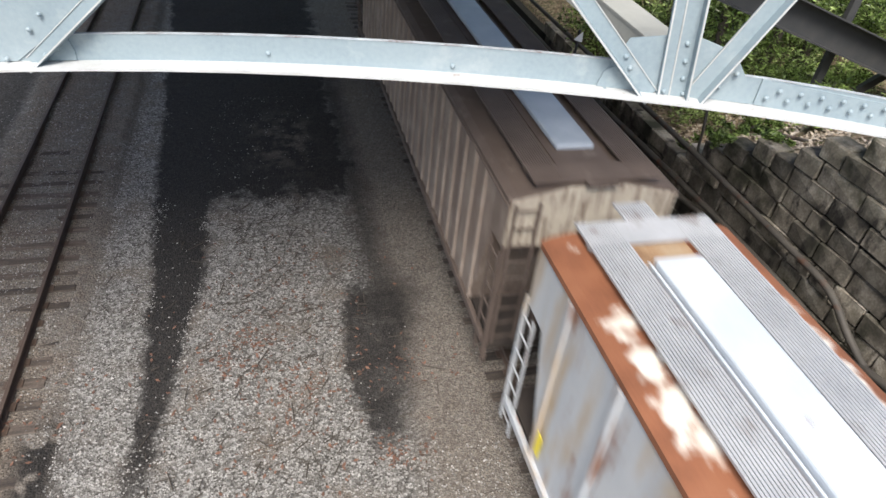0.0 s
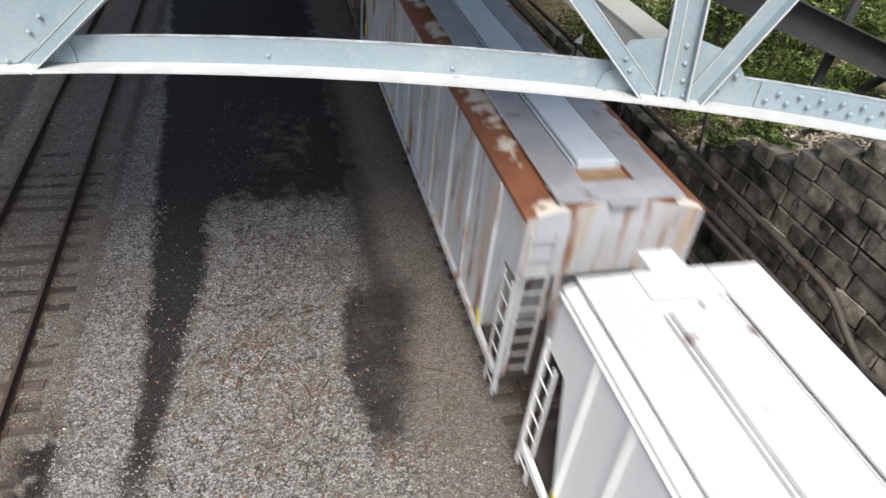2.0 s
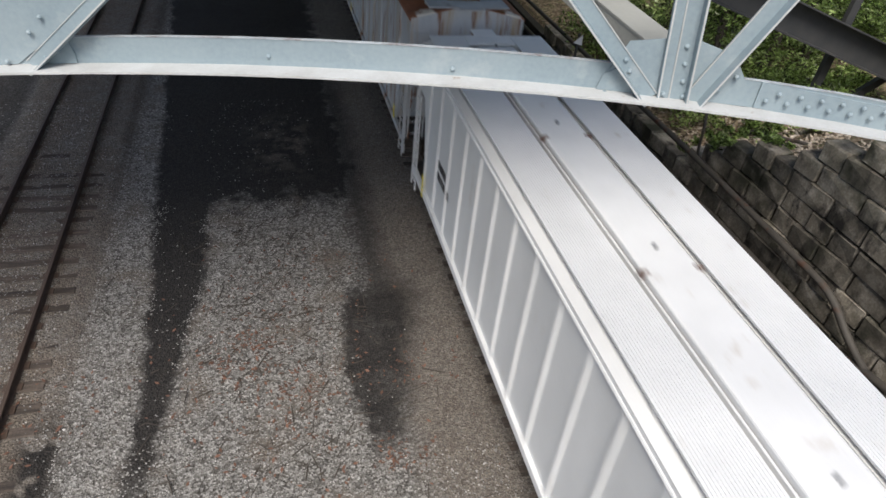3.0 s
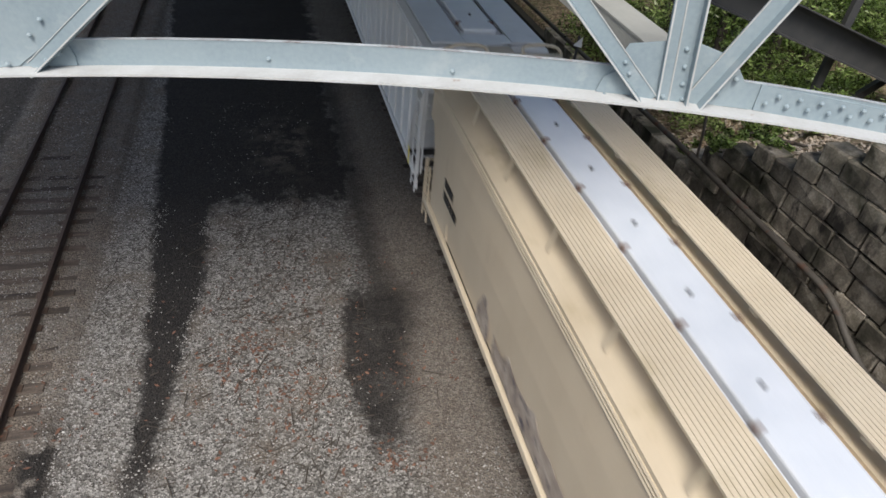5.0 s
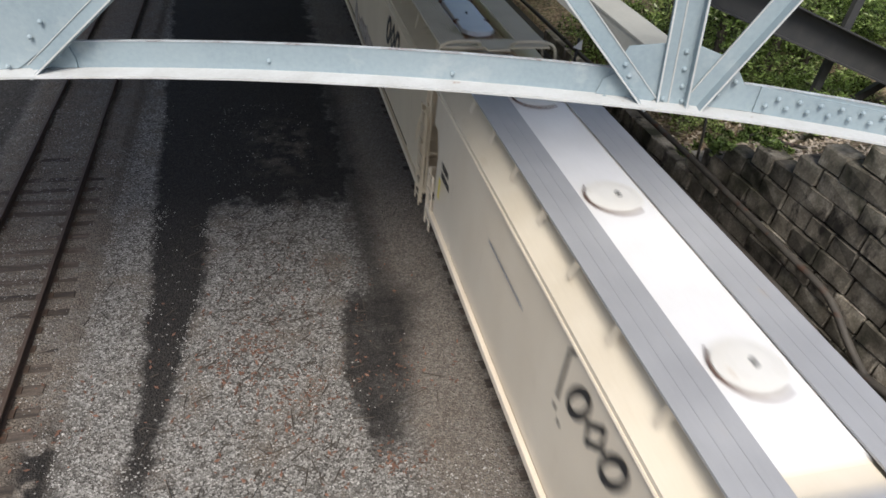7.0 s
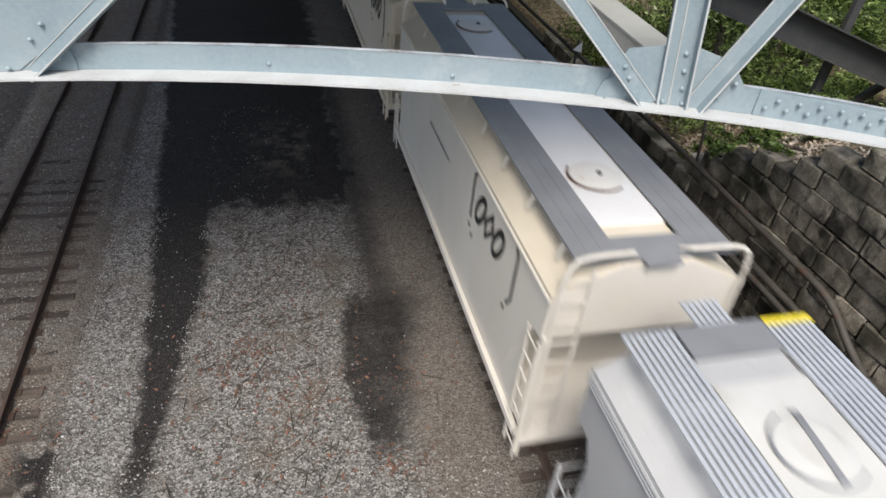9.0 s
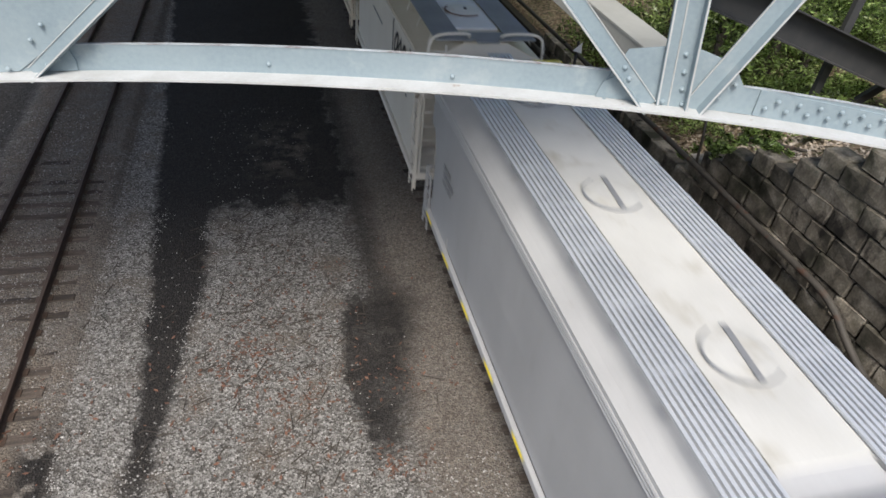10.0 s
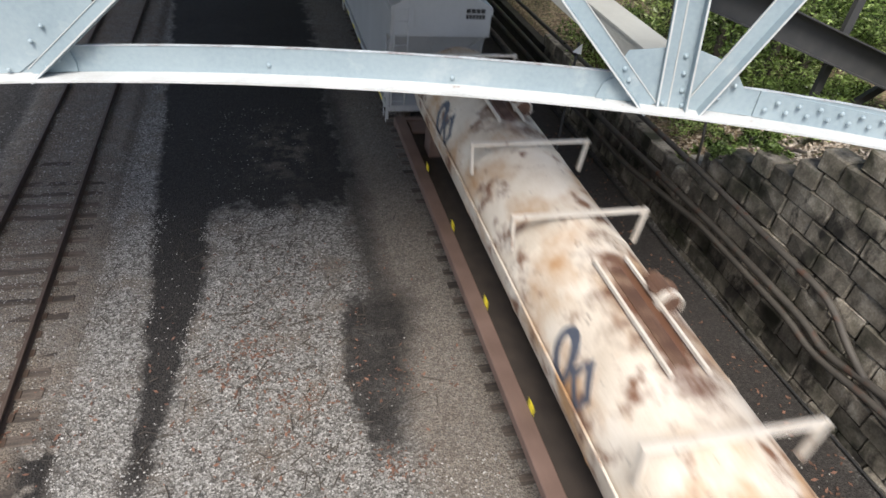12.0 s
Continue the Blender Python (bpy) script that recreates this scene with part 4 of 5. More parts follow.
def ladder(parent, mat, p, across, z0, z1, w=.42, rungs=7, r=.016, stile=.03):
    """Two stiles and their rungs, standing at p and running w metres along across."""
    bm = bmesh.new()
    p, a = Vector(p), Vector(across).normalized() * w
    for e in (p, p + a):
        plank(bm, (e.x, e.y, z0), (e.x, e.y, z1), stile * 1.7, stile, a.normalized())
    for i in range(rungs):
        z = z0 + (z1 - z0) * (i + .6) / rungs
        rod(bm, (p.x, p.y, z), (p.x + a.x, p.y + a.y, z), r, 6)
    return part("ladder", bm, mat, parent)


def grating(parent, x0, x1, y0, y1, z, mat, fill=.72, pitch=.05, label=""):
    """A running board of parallel bars on a thin frame."""
    bm = bmesh.new()
    n = max(3, int(round((x1 - x0) / pitch)))
    step = (x1 - x0) / n
    for i in range(n):
        x = x0 + i * step
        box(bm, (x, y0, z - .035), (x + step * fill, y1, z))
    k = int((y1 - y0) / 1.2) + 1
    for i in range(k + 1):
        y = y0 + (y1 - y0 - .03) * i / k
        box(bm, (x0, y, z - .045), (x1, y + .03, z - .012))
    return part("running_board", bm, mat, parent, label)


def bars(parent, mat, x, y0, z0, rows, cell=.12, h=.14, seed=1, name="stencil_bar"):
    """Unreadable stencilled lines as plain bars on the side at x."""
    rnd = random.Random(seed)
    for r, count in enumerate(rows):
        y = y0
        for i in range(count):
            w = cell * rnd.uniform(.7, 1.0)
            bm = bmesh.new()
            box(bm, (x - .006, y - w, z0 - r * h * 1.6 - h), (x + .004, y, z0 - r * h * 1.6))
            part(name, bm, mat, parent)
            y -= cell * 1.25


def hopper(name, label, L, st):
    """A covered hopper. st: paints and sizes."""
    car = empty(name, label, "freight car", "cars of the train")
    side, roof, board, hatch, trim = (M[st[k]] for k in ("side", "roof", "board", "hatch", "trim"))
    eave, top, hx = st.get("eave", 4.0), st.get("top", 4.36), st.get("hatch_w", .42)
    bulge = st.get("bulge", 0.0)
    cut = st.get("cut", 0.42)
    half = L / 2
    ends = lambda z: half - .12 - (0 if z > 3.14 else st.get("recess", .55) + cut * (3.15 - z) * .7)
    lo = 1.02
    zs = [lo, lo + .25, 1.7, 2.4, 3.13, 3.15, eave - .25, eave]
    wide = lambda z: 1.50 + bulge * (math.sin(math.pi * min(1, max(0, (z - lo) / (eave + .6 - lo)))) - .55)
    right = [(wide(z), z) for z in zs]
    prof = right + [(-x, z) for x, z in right[::-1]]
    part("body", loft(prof, ends), side, car, smooth=False)
    # roof sheets, a little proud of the sides
    bx0, bx1, bz = st["board_x"][0], st["board_x"][1], st.get("board_z", 4.58)
    e = wide(eave)
    for s in (-1, 1):
        bm = bmesh.new()
        pts = [(s * (e + .025), eave - .07), (s * (e + .025), eave + .02), (s * (e - .12), eave + .08), (s * hx, top), (s * hx, top - .12), (s * (e - .1), eave - .07)]
        a = [bm.verts.new((x, half - .1, z)) for x, z in pts]
        b = [bm.verts.new((x, -half + .1, z)) for x, z in pts]
        for i in range(6):
            j = (i + 1) % 6
            bm.faces.new((a[i], a[j], b[j], b[i]))
        bm.faces.new(a)
        bm.faces.new(b[::-1])
        bmesh.ops.recalc_face_normals(bm, faces=bm.faces[:])
        part("roof_sheet", bm, roof, car, st.get("roof_label", ""))
        # top chord mouldings
        for d in st.get("mould", (0.0,)):
            bm = bmesh.new()
            rod(bm, (s * (e + .03), half - .1, eave - .08 - d), (s * (e + .03), -half + .1, eave - .08 - d), .028, 6)
            part("top_chord", bm, trim, car)
        bm = bmesh.new()
        box(bm, (s * 1.53 - .05, -half + .2, .88), (s * 1.53 + .05, half - .2, 1.04))
        soften(bm, .012)
        part("side_sill", bm, trim, car, st.get("sill_label", ""))
        grating(car, min(s * bx0, s * bx1), max(s * bx0, s * bx1), -half + .12, half - .12, bz, board, pitch=st.get("pitch", .045), fill=st.get("fill", .72), label=st.get("board_label", ""))
        for i in range(9):
            y = -half + .6 + (L - 1.2) * i / 8
            bm = bmesh.new()
            if st.get("brackets"):
                plank(bm, (s * (bx1 - .02), y, bz - .03), (s * (bx1 + .06), y, top - .2), .07, .012, (0, 1, 0))
            box(bm, (min(s * bx0, s * bx1), y - .03, bz - .09), (max(s * bx0, s * bx1), y + .03, bz - .046))
            part("board_bracket", bm, trim, car)
        if st.get("ribs"):
            for i in range(st["ribs"]):
                y = (L - 2.6) * (i / (st["ribs"] - 1) - .5)
                bm = bmesh.new()
                rw = st.get("rib_w", .05)
                box(bm, (s * 1.50 - .05, y - rw, 1.05), (s * 1.50 + .055, y + rw, eave - .09))
                soften(bm, .015)
                part("rib", bm, M[st.get("rib", st["side"])], car)
    # middle trough and hatches
    bm = bmesh.new()
    box(bm, (-hx, -half + .1, top - .25), (hx, half - .1, top + .02 - st.get("drop", 0)))
    part("trough", bm, M[st.get("gap", st["roof"])], car)
    if st.get("long_hatch"):
        w, h0 = st["long_hatch"], st.get("hatch_in", 1.2)
        bm = bmesh.new()
        box(bm, (-w, -half + h0, top + .02 - st.get("drop", 0)), (w, half - h0, top + .13))
        soften(bm, .03, 2)
        if st.get("lips"):
            for sx in (-1, 1):
                lip = bmesh.new()
                box(lip, (sx * (w + .055) - .018, -half + h0, top - .14), (sx * (w + .055) + .018, half - h0, top + .06))
                soften(lip, .008)
                part("hatch_lip", lip, hatch, car)
        if st.get("round_ends"):
            for e_y in (-half + h0, half - h0):
                rod(bm, (0, e_y, top + .021), (0, e_y, top + .128), w * .995, 28)
        cover = part("hatch_cover", bm, hatch, car, st.get("hatch_label", ""))
        for i in range(st.get("latches", 0)):
            y = -half + h0 + .5 + (L - 2 * h0 - 1) * i / (st["latches"] - 1)
            for sx in (-1, 1):
                bm = bmesh.new()
                box(bm, (sx * w - .075, y - .035, top + .03), (sx * w + .075, y + .035, top + .15))
                soften(bm, .015)
                part("latch", bm, M["tank_sill"], cover)
            bm = bmesh.new()
            rod(bm, (0, y + .5, top + .13), (0, y + .5, top + .17), .035, 8)
            part("bolt", bm, M["dark_steel"], cover)
    if st.get("round_hatch"):
        bm = bmesh.new()
        box(bm, (-hx, -half + 1.0, top + .02), (hx, half - 1.0, top + .06))
        part("top_sheet", bm, M[st["top_sheet"]], car)
        for y in st["round_hatch"]:
            bm = bmesh.new()
            rod(bm, (0, y, top + .05), (0, y, top + .105), .45, 28)
            rod(bm, (0, y, top + .105), (0, y, top + .125), .41, 28, .28)
            cover = part("hatch_cover", bm, M[st.get("lid", st["top_sheet"])], car)
            bm = bmesh.new()
            if st.get("hatch_bar"):
                arc = bmesh.new()
                tube(arc, [(.47 * math.cos(1.9 + q * .45), y + .47 * math.sin(1.9 + q * .45), top + .085) for q in range(9)], .022, 6)
                part("hatch_ring", arc, M["grey_board"], cover)
                plank(bm, (-.04, y - .44, top + .135), (.04, y + .44, top + .135), .08, .025, (1, 0, 0))
            else:
                tube(bm, [(.49 * math.cos(2.4 + q * .42), y + .49 * math.sin(2.4 + q * .42), top + .09) for q in range(8)], .018, 6)
                lug = bmesh.new()
                rod(lug, (.05, y, top + .12), (.05, y, top + .16), .045, 8)
                part("hatch_lug", lug, M["dark_steel"], cover)
            part("hatch_bar", bm, M["grey_board" if st.get("hatch_bar") else "tank_sill"], cover)
    # ends
    for s in (-1, 1):
        y = s * half
        bm = bmesh.new()
        ex = st.get("end_span", bx1)
        box(bm, (-ex, min(y - s * .1, y - s * .62), bz - .04), (ex, max(y - s * .1, y - s * .62), bz - .004))
        part("end_board", bm, M[st.get("end_board", st["board"])], car)
        reach = .32 if s > 0 else .06
        grating(car, -.27, .27, min(y - s * .1, y + s * reach), max(y - s * .1, y + s * reach), bz + .002, board, pitch=st.get("pitch", .045), fill=st.get("fill", .72))
        bm = bmesh.new()
        pts = [(-1.50, 3.2), (1.50, 3.2), (1.5, eave), (hx, top - .02), (-hx, top - .02), (-1.5, eave)]
        a = [bm.verts.new((x, y - s * .16, z)) for x, z in pts]
        b = [bm.verts.new((x, y - s * .09, z)) for x, z in pts]
        bm.faces.new(a)
        bm.faces.new(b[::-1])
        for i in range(6):
            bm.faces.new((a[i], a[(i + 1) % 6], b[(i + 1) % 6], b[i]))
        bmesh.ops.recalc_face_normals(bm, faces=bm.faces[:])
        part("end_sheet", bm, M[st.get("end", st["side"])], car)
        if st.get("panels"):
            for x in (-1.47, 1.47):
                bm = bmesh.new()
                box(bm, (x - .02, min(y - s * .55, y - s * 2.1), 1.03), (x + .02, max(y - s * .55, y - s * 2.1), 3.12))
                part("end_panel", bm, side, car)
        bm = bmesh.new()
        box(bm, (-1.5, min(y - s * .22, y), .82), (1.5, max(y - s * .22, y), .995))
        soften(bm, .012)
        part("end_sill", bm, M[st.get("sill", st["trim"])], car)
        bm = bmesh.new()
        box(bm, (-.35, min(y - s * 1.6, y - s * .225), .80), (.35, max(y - s * 1.6, y - s * .225), .995))
        part("draft_sill", bm, M[st.get("sill", st["trim"])], car)
        bm = bmesh.new()
        box(bm, (-1.45, min(y - s * 1.75, y), 1.0), (1.45, max(y - s * 1.75, y), 1.03))
        part("end_platform", bm, M[st.get("sill", st["trim"])], car)
        for x in (-1.5, 1.5):
            bm = bmesh.new()
            low = st.get("panels") and x * s < 0
            plank(bm, (x, y - s * .05, .55), (x, y - s * .05, 2.0 if low else 3.25), .07, .05, (0, 1, 0))
            part("corner_post", bm, trim, car)
            ladder(car, trim, (x * 1.03, y - s * .08, 0), (0, -s, 0), .45, 2.0 if low else 3.1, .42, 4 if low else 7)
            if low:
                bm = bmesh.new()
                tube(bm, [(x * .98, y - s * .04, 1.95), (x * .62, y - s * .04, 1.95), (x * .60, y - s * .04, 1.03)], .022, 6)
                rod(bm, (x * .98, y - s * .04, 1.5), (x * .61, y - s * .04, 1.5), .018, 6)
                part("platform_rail", bm, trim, car)
                bm = bmesh.new()
                plank(bm, (x * .97, y - s * .1, 3.25), (x * .5, y - s * .75, 2.3), .09, .05, (1, 0, 0))
                part("end_brace", bm, trim, car)
        x0 = -1.42 if s < 0 else 1.0
        ladder(car, trim, (x0, y - s * .02, 0), (1, 0, 0), .95, 4.45 if st.get("hoops") else 4.1, .42, 9)
        if st.get("hoops"):
            for x in (-1.44, 1.44):
                bm = bmesh.new()
                tube(bm, [(x, y - s * .02, 3.1), (x, y - s * .02, bz), (x * .80, y - s * .02, bz + .16), (x * .3, y - s * .02, bz + .16), (x * .28, y - s * .25, bz)], .035, 6)
                part("hand_rail", bm, trim, car)
        bm = bmesh.new()
        for i in range(12):
            a, b = i * math.pi / 6, (i + 1) * math.pi / 6
            rod(bm, (.75 + .27 * math.cos(a), y - s * .0, 2.2 + .27 * math.sin(a)), (.75 + .27 * math.cos(b), y - s * .0, 2.2 + .27 * math.sin(b)), .018, 6)
            if i % 3 == 0:
                rod(bm, (.75, y, 2.2), (.75 + .27 * math.cos(a), y, 2.2 + .27 * math.sin(a)), .012, 6)
        plank(bm, (.75, y - s * .03, 1.0), (.75, y - s * .03, 2.35), .10, .05)
        if s < 0:
            part("brake_wheel", bm, trim, car)
        else:
            bm.free()
        for x in (-.55, .55) if not st.get("panels") else ():
            bm = bmesh.new()
            plank(bm, (x, y - s * .15, 1.0), (x * 1.4, y - s * .15, 3.3), .12, .06, (1, 0, 0))
            part("end_brace", bm, trim, car)
        coupler(car, y, s)
        truck(car, s * (half - 1.9))
    for i in range(st.get("bays", 3)):
        bm = bmesh.new()
        y = (L - 7.4) * ((i + .5) / st.get("bays", 3) - .5)
        box(bm, (-.9, y - .5, .42), (.9, y + .5, 1.02))
        part("outlet_gate", bm, M["black"], car)
    for y, z in st.get("yellow", ()):
        bm = bmesh.new()
        zz, ll, hh = z if isinstance(z, tuple) else (z, .5, .06)
        box(bm, (-1.592, y - ll / 2, zz - hh / 2), (-1.581, y + ll / 2, zz + hh / 2))
        part("reflector", bm, M["yellow"], car, "yellow reflector strip")
    return car


def strokes(parent, mat, x, cy, cz, paths, w, name="emblem", tilt=0.0):
    """A painted mark on the side at x, from thick strokes (y runs backwards along the car as the reader sees it)."""
    bm = bmesh.new()
    for path in paths:
        for (a, b), (c, d) in zip(path, path[1:]):
            plank(bm, (x + tilt * b, cy - a, cz + b), (x + tilt * d, cy - c, cz + d), w, .012, (0, (d - b) * 1.0, (c - a)) if abs(c - a) + abs(d - b) > 0 else (0, 0, 1))
    return part(name, bm, mat, parent, "black painted emblem")


# plain shapes stand for the painted emblem: two slanted rings and a lozenge between
def hoop(parent, mat, x, cy, cz, rx=.31, rz=.46, n=18, w=.19, bend=None, label="black painted emblem"):
    """A flat ring (n = 16: a lozenge) on the side at x, or wrapped round a shell by bend(y, height)."""
    bm = bmesh.new()
    rows = []
    for k in (0.0, w):
        row = []
        for i in range(n):
            a = 2 * math.pi * i / n
            d = 1.0 if n > 16 else 1 / (abs(math.cos(a)) + abs(math.sin(a)))
            y, z = (rx - k) * math.cos(a) * d - .14 * math.sin(a) * d, (rz - k) * math.sin(a) * d
            row.append(bm.verts.new(bend(cy + y, cz + z) if bend else (x, cy + y, cz + z)))
        rows.append(row)
    for i in range(n):
        bm.faces.new((rows[0][i], rows[0][(i + 1) % n], rows[1][(i + 1) % n], rows[1][i]))
    bmesh.ops.recalc_face_normals(bm, faces=bm.faces[:])
    bmesh.ops.solidify(bm, geom=bm.faces[:], thickness=.008)
    return part("emblem", bm, mat, parent, label)


def emblem(parent, x, cy, cz, step=.64, rx=.31, w=.17, rz=.46):
    for k, n in enumerate((18, 16, 18)):
        hoop(parent, M["ink"], x, cy - .36 - step * k, cz + .06, rx, rz, n, w)


def bracket(parent, x, cy, cz):
    """The square brackets and dots painted round the emblem."""
    for pts in ([(.1, .62), (.0, .55), (.0, -.35)], [(2.35, .62), (2.45, .5), (2.45, -.35), (2.3, -.55)], [(0, -.5), (0, -.58)], [(.2, -.62), (.2, -.7)], [(2.2, -.66), (2.2, -.74)]):
        strokes(parent, M["ink"], x, cy, cz, [pts], .06, "emblem_bracket")


CARS = []   # (thing, place of its middle along the track at the start)

brown = hopper("covered_hopper_car", "dirty brown covered hopper car with ribbed sides", 17.2, dict(
    side="brown_side", roof="brown_roof", board="brown_roof", hatch="brown_hatch", trim="brown_roof", end="brown_end", rib="brown_rib", ribs=24, eave=4.12, top=4.36, board_x=(.62, 1.15),
    hatch_w=.52, long_hatch=.36, latches=0, sill="black", board_z=4.46, hatch_label="blue-grey hatch cover", end_board="brown_roof"))
CARS.append((brown, 8.2 + 8.6))
rust = hopper("covered_hopper_car", "grey covered hopper car streaked with rust, rusty roof edges", 17.3, dict(
    side="rust_side", roof="rust_roof", board="galv", hatch="rust_hatch", trim="rust_side", gap="rust_gap", rib="rust_side", ribs=11, eave=4.32, top=4.58, board_x=(.46, 1.06), hatch_w=.455, long_hatch=.35, latches=0, drop=.08, lips=True, mould=(),
    board_z=4.62, roof_label="rusty red-brown roof sheet with pale patches", hatch_in=1.1, sill="black", yellow=[(7.1, (1.6, .14, .45)), (2.57, (2.12, .16, .26)), (2.18, (1.15, .10, .30)), (-7.4, (1.25, .12, .4))]))
CARS.append((rust, 7.05 - 8.65))
white = hopper("covered_hopper_car", "clean white covered hopper car with ribbed sides", 18.0, dict(
    side="white_side", roof="white_roof", board="white_roof", hatch="white_roof", trim="white_roof", rib="white_side", ribs=17, rib_w=.035, eave=4.24, top=4.36, drop=.1, lips=True, fill=.9, board_x=(.58, 1.38), hatch_w=.57, long_hatch=.42, latches=5, end_span=.56,
    board_z=4.45, hatch_in=.9, sill="black", yellow=[(7.6, (1.15, .1, .6)), (-8.2, (1.15, .1, .5))], mould=(0.0,)))
CARS.append((white, -11.55 - 9.0))
bars(white, M["ink"], -1.512, 6.6, 2.45, (4, 6), .14, .18, 3)
tan = hopper("covered_hopper_car", "tan covered hopper car with smooth sides and a black emblem", 17.2, dict(
    side="tan_side", roof="tan_roof", board="tan_roof", hatch="tan_hatch", trim="tan_roof", brackets=True, eave=4.02, top=4.36, board_x=(.61, 1.30), hatch_w=.58, gap="tan_gap", drop=.07, lips=True, pitch=.07, fill=.86, long_hatch=.40, latches=9, round_ends=True, bulge=.09,
    board_z=4.6, hatch_in=1.75, hoops=True, panels=True, cut=.70, recess=.3, sill="tan_side", mould=(0.0, .07, .14), hatch_label="pale blue-grey hatch cover with bolts"))
CARS.append((tan, -30.4 - 8.6))
emblem(tan, -1.548, -3.05, 3.12)
strokes(tan, M["ink"], -1.556, -3.05, 2.50, [[(0, .02), (2.0, .02)]], .10, "emblem_bar")
def graffiti(parent, mat, x, pts, label):
    """A spray-painted patch with an uneven outline on the side at x."""
    bm = bmesh.new()
    vs = [bm.verts.new((x, y, z)) for y, z in pts]
    bm.faces.new(vs)
    bmesh.ops.recalc_face_normals(bm, faces=bm.faces[:])
    bmesh.ops.solidify(bm, geom=bm.faces[:], thickness=.006)
    return part("graffiti", bm, mat, parent, label)


M["spray"] = material("grey_spray_paint", [(0.17, 0.14, 0.12), (0.36, 0.30, 0.25), (0.56, 0.50, 0.43)], 3.5, 30, 0.6, streak=[((0.08, 0.07, 0.09), 4.0, 0.56, 0.62, (1, 1, 1)), ((0.45, 0.30, 0.10), 3.0, 0.66, 0.7, (1, 1, 1))])
rnd = random.Random(31)
for y0, y1, h in ((2.9, -.6, .75), (3.9, 3.2, .8), (-.8, -2.6, .55)):
    n = 14
    lower = [(y0 + (y1 - y0) * i / n, 1.07 + rnd.uniform(0, .08)) for i in range(n + 1)]
    upper = [(y, 1.1 + h * (.45 + .55 * math.sin(math.pi * (i + .5) / (n + 1)) ** .6) * rnd.uniform(.7, 1.05)) for i, (y, _) in enumerate(lower)]
    graffiti(tan, M["spray"], -1.512, lower + upper[::-1], "grey and black sprayed graffiti patch")
bars(tan, M["ink"], -1.545, 6.8, 2.5, (4, 6), .14, .2, 5)
cream = hopper("covered_hopper_car", "cream two-bay covered hopper car with grey roof boards", 11.4, dict(
    side="cream_side", roof="cream_roof", board="light_board", hatch="cream_top", trim="cream_side", brackets=True, eave=3.98, top=4.46, board_x=(.57, 1.25), hatch_w=.555, round_hatch=(3.85, .2, -3.4), top_sheet="cream_top", lid="cream_lid", bulge=.05, bays=2,
    board_z=4.56, hoops=False, end_board="light_board", pitch=.36, fill=.985, panels=True, cut=.70, recess=.3, sill="cream_side", yellow=[(4.5, (2.1, .07, .5)), (-4.9, (1.7, .07, .5))]))
CARS.append((cream, -48.2 - 5.7))
emblem(cream, -1.535, -2.3, 3.24, .52, .25, .13, .36)
bracket(cream, -1.535, -2.15, 3.2)
bars(cream, M["ink"], -1.53, 4.6, 2.7, (4, 5), .11, .14, 7)
bars(cream, M["grey_board"], -1.54, 1.2, 3.1, (16,), .09, .06, 8)
pale = hopper("covered_hopper_car", "pale cream covered hopper car with dark roof boards", 11.4, dict(
    side="pale_side", roof="cream_roof", board="grey_board", hatch="cream_top", trim="pale_side", brackets=True, eave=3.98, top=4.46, board_x=(.57, 1.25), hatch_w=.555, round_hatch=(3.85, .2, -3.4), top_sheet="cream_top", lid="cream_lid", bulge=.05, bays=2,
    board_z=4.56, hoops=True, end_board="grey_board", pitch=.36, fill=.985, panels=True, cut=.70, recess=.3, sill="pale_side"))
CARS.append((pale, -72.3 + 5.7))
emblem(pale, -1.535, -2.05, 3.24, .52, .25, .13, .36)
bracket(pale, -1.535, -1.9, 3.2)
bars(pale, M["grey_board"], -1.54, 1.6, 3.1, (16,), .09, .06, 9)
grey = hopper("covered_hopper_car", "light grey two-bay covered hopper car with ridged metal roof boards", 11.6, dict(
    side="grey_side", roof="grey_roof", board="galv_bright", hatch="grey_top", trim="grey_side", eave=4.02, top=4.50, board_x=(.62, 1.31), hatch_w=.60, round_hatch=(3.85, .2, -3.3), end_span=.60, hatch_bar=True, top_sheet="grey_top", bulge=.06, bays=2,
    board_z=4.6, hoops=False, end_board="grey_board", pitch=.085, fill=.55, panels=True, cut=.70, recess=.3, sill="grey_side", mould=(0.0, .06, .12),
    yellow=[(5.0 - i * 1.65, (.97, .5, .07)) for i in range(7)]))
CARS.append((grey, -73.5 - 5.8))
for r in range(2):
    for i in range(4 if r == 0 else 6):
        bm = bmesh.new()
        box(bm, (.72 + i * (.15 if r == 0 else .10), -5.8 + .075, 3.88 - r * .17), (.72 + i * (.15 if r == 0 else .10) + (.12 if r == 0 else .075), -5.8 + .088, 4.0 - r * .17))
        part("stencil_bar", bm, M["ink"], grey)
for e, sx in ((1, 1),):
    bm = bmesh.new()
    box(bm, (min(sx * .62, sx * 1.31), min(e * 5.58, e * 5.69), 4.602), (max(sx * .62, sx * 1.31), max(e * 5.58, e * 5.69), 4.608))
    part("board_end_mark", bm, M["yellow"], grey, "yellow painted board end")
bars(grey, M["grey_board"], -1.549, 4.3, 2.85, (4, 6, 5), .11, .11, 11)


st_frames = (6.05, 1.3, -1.3, -6.05)


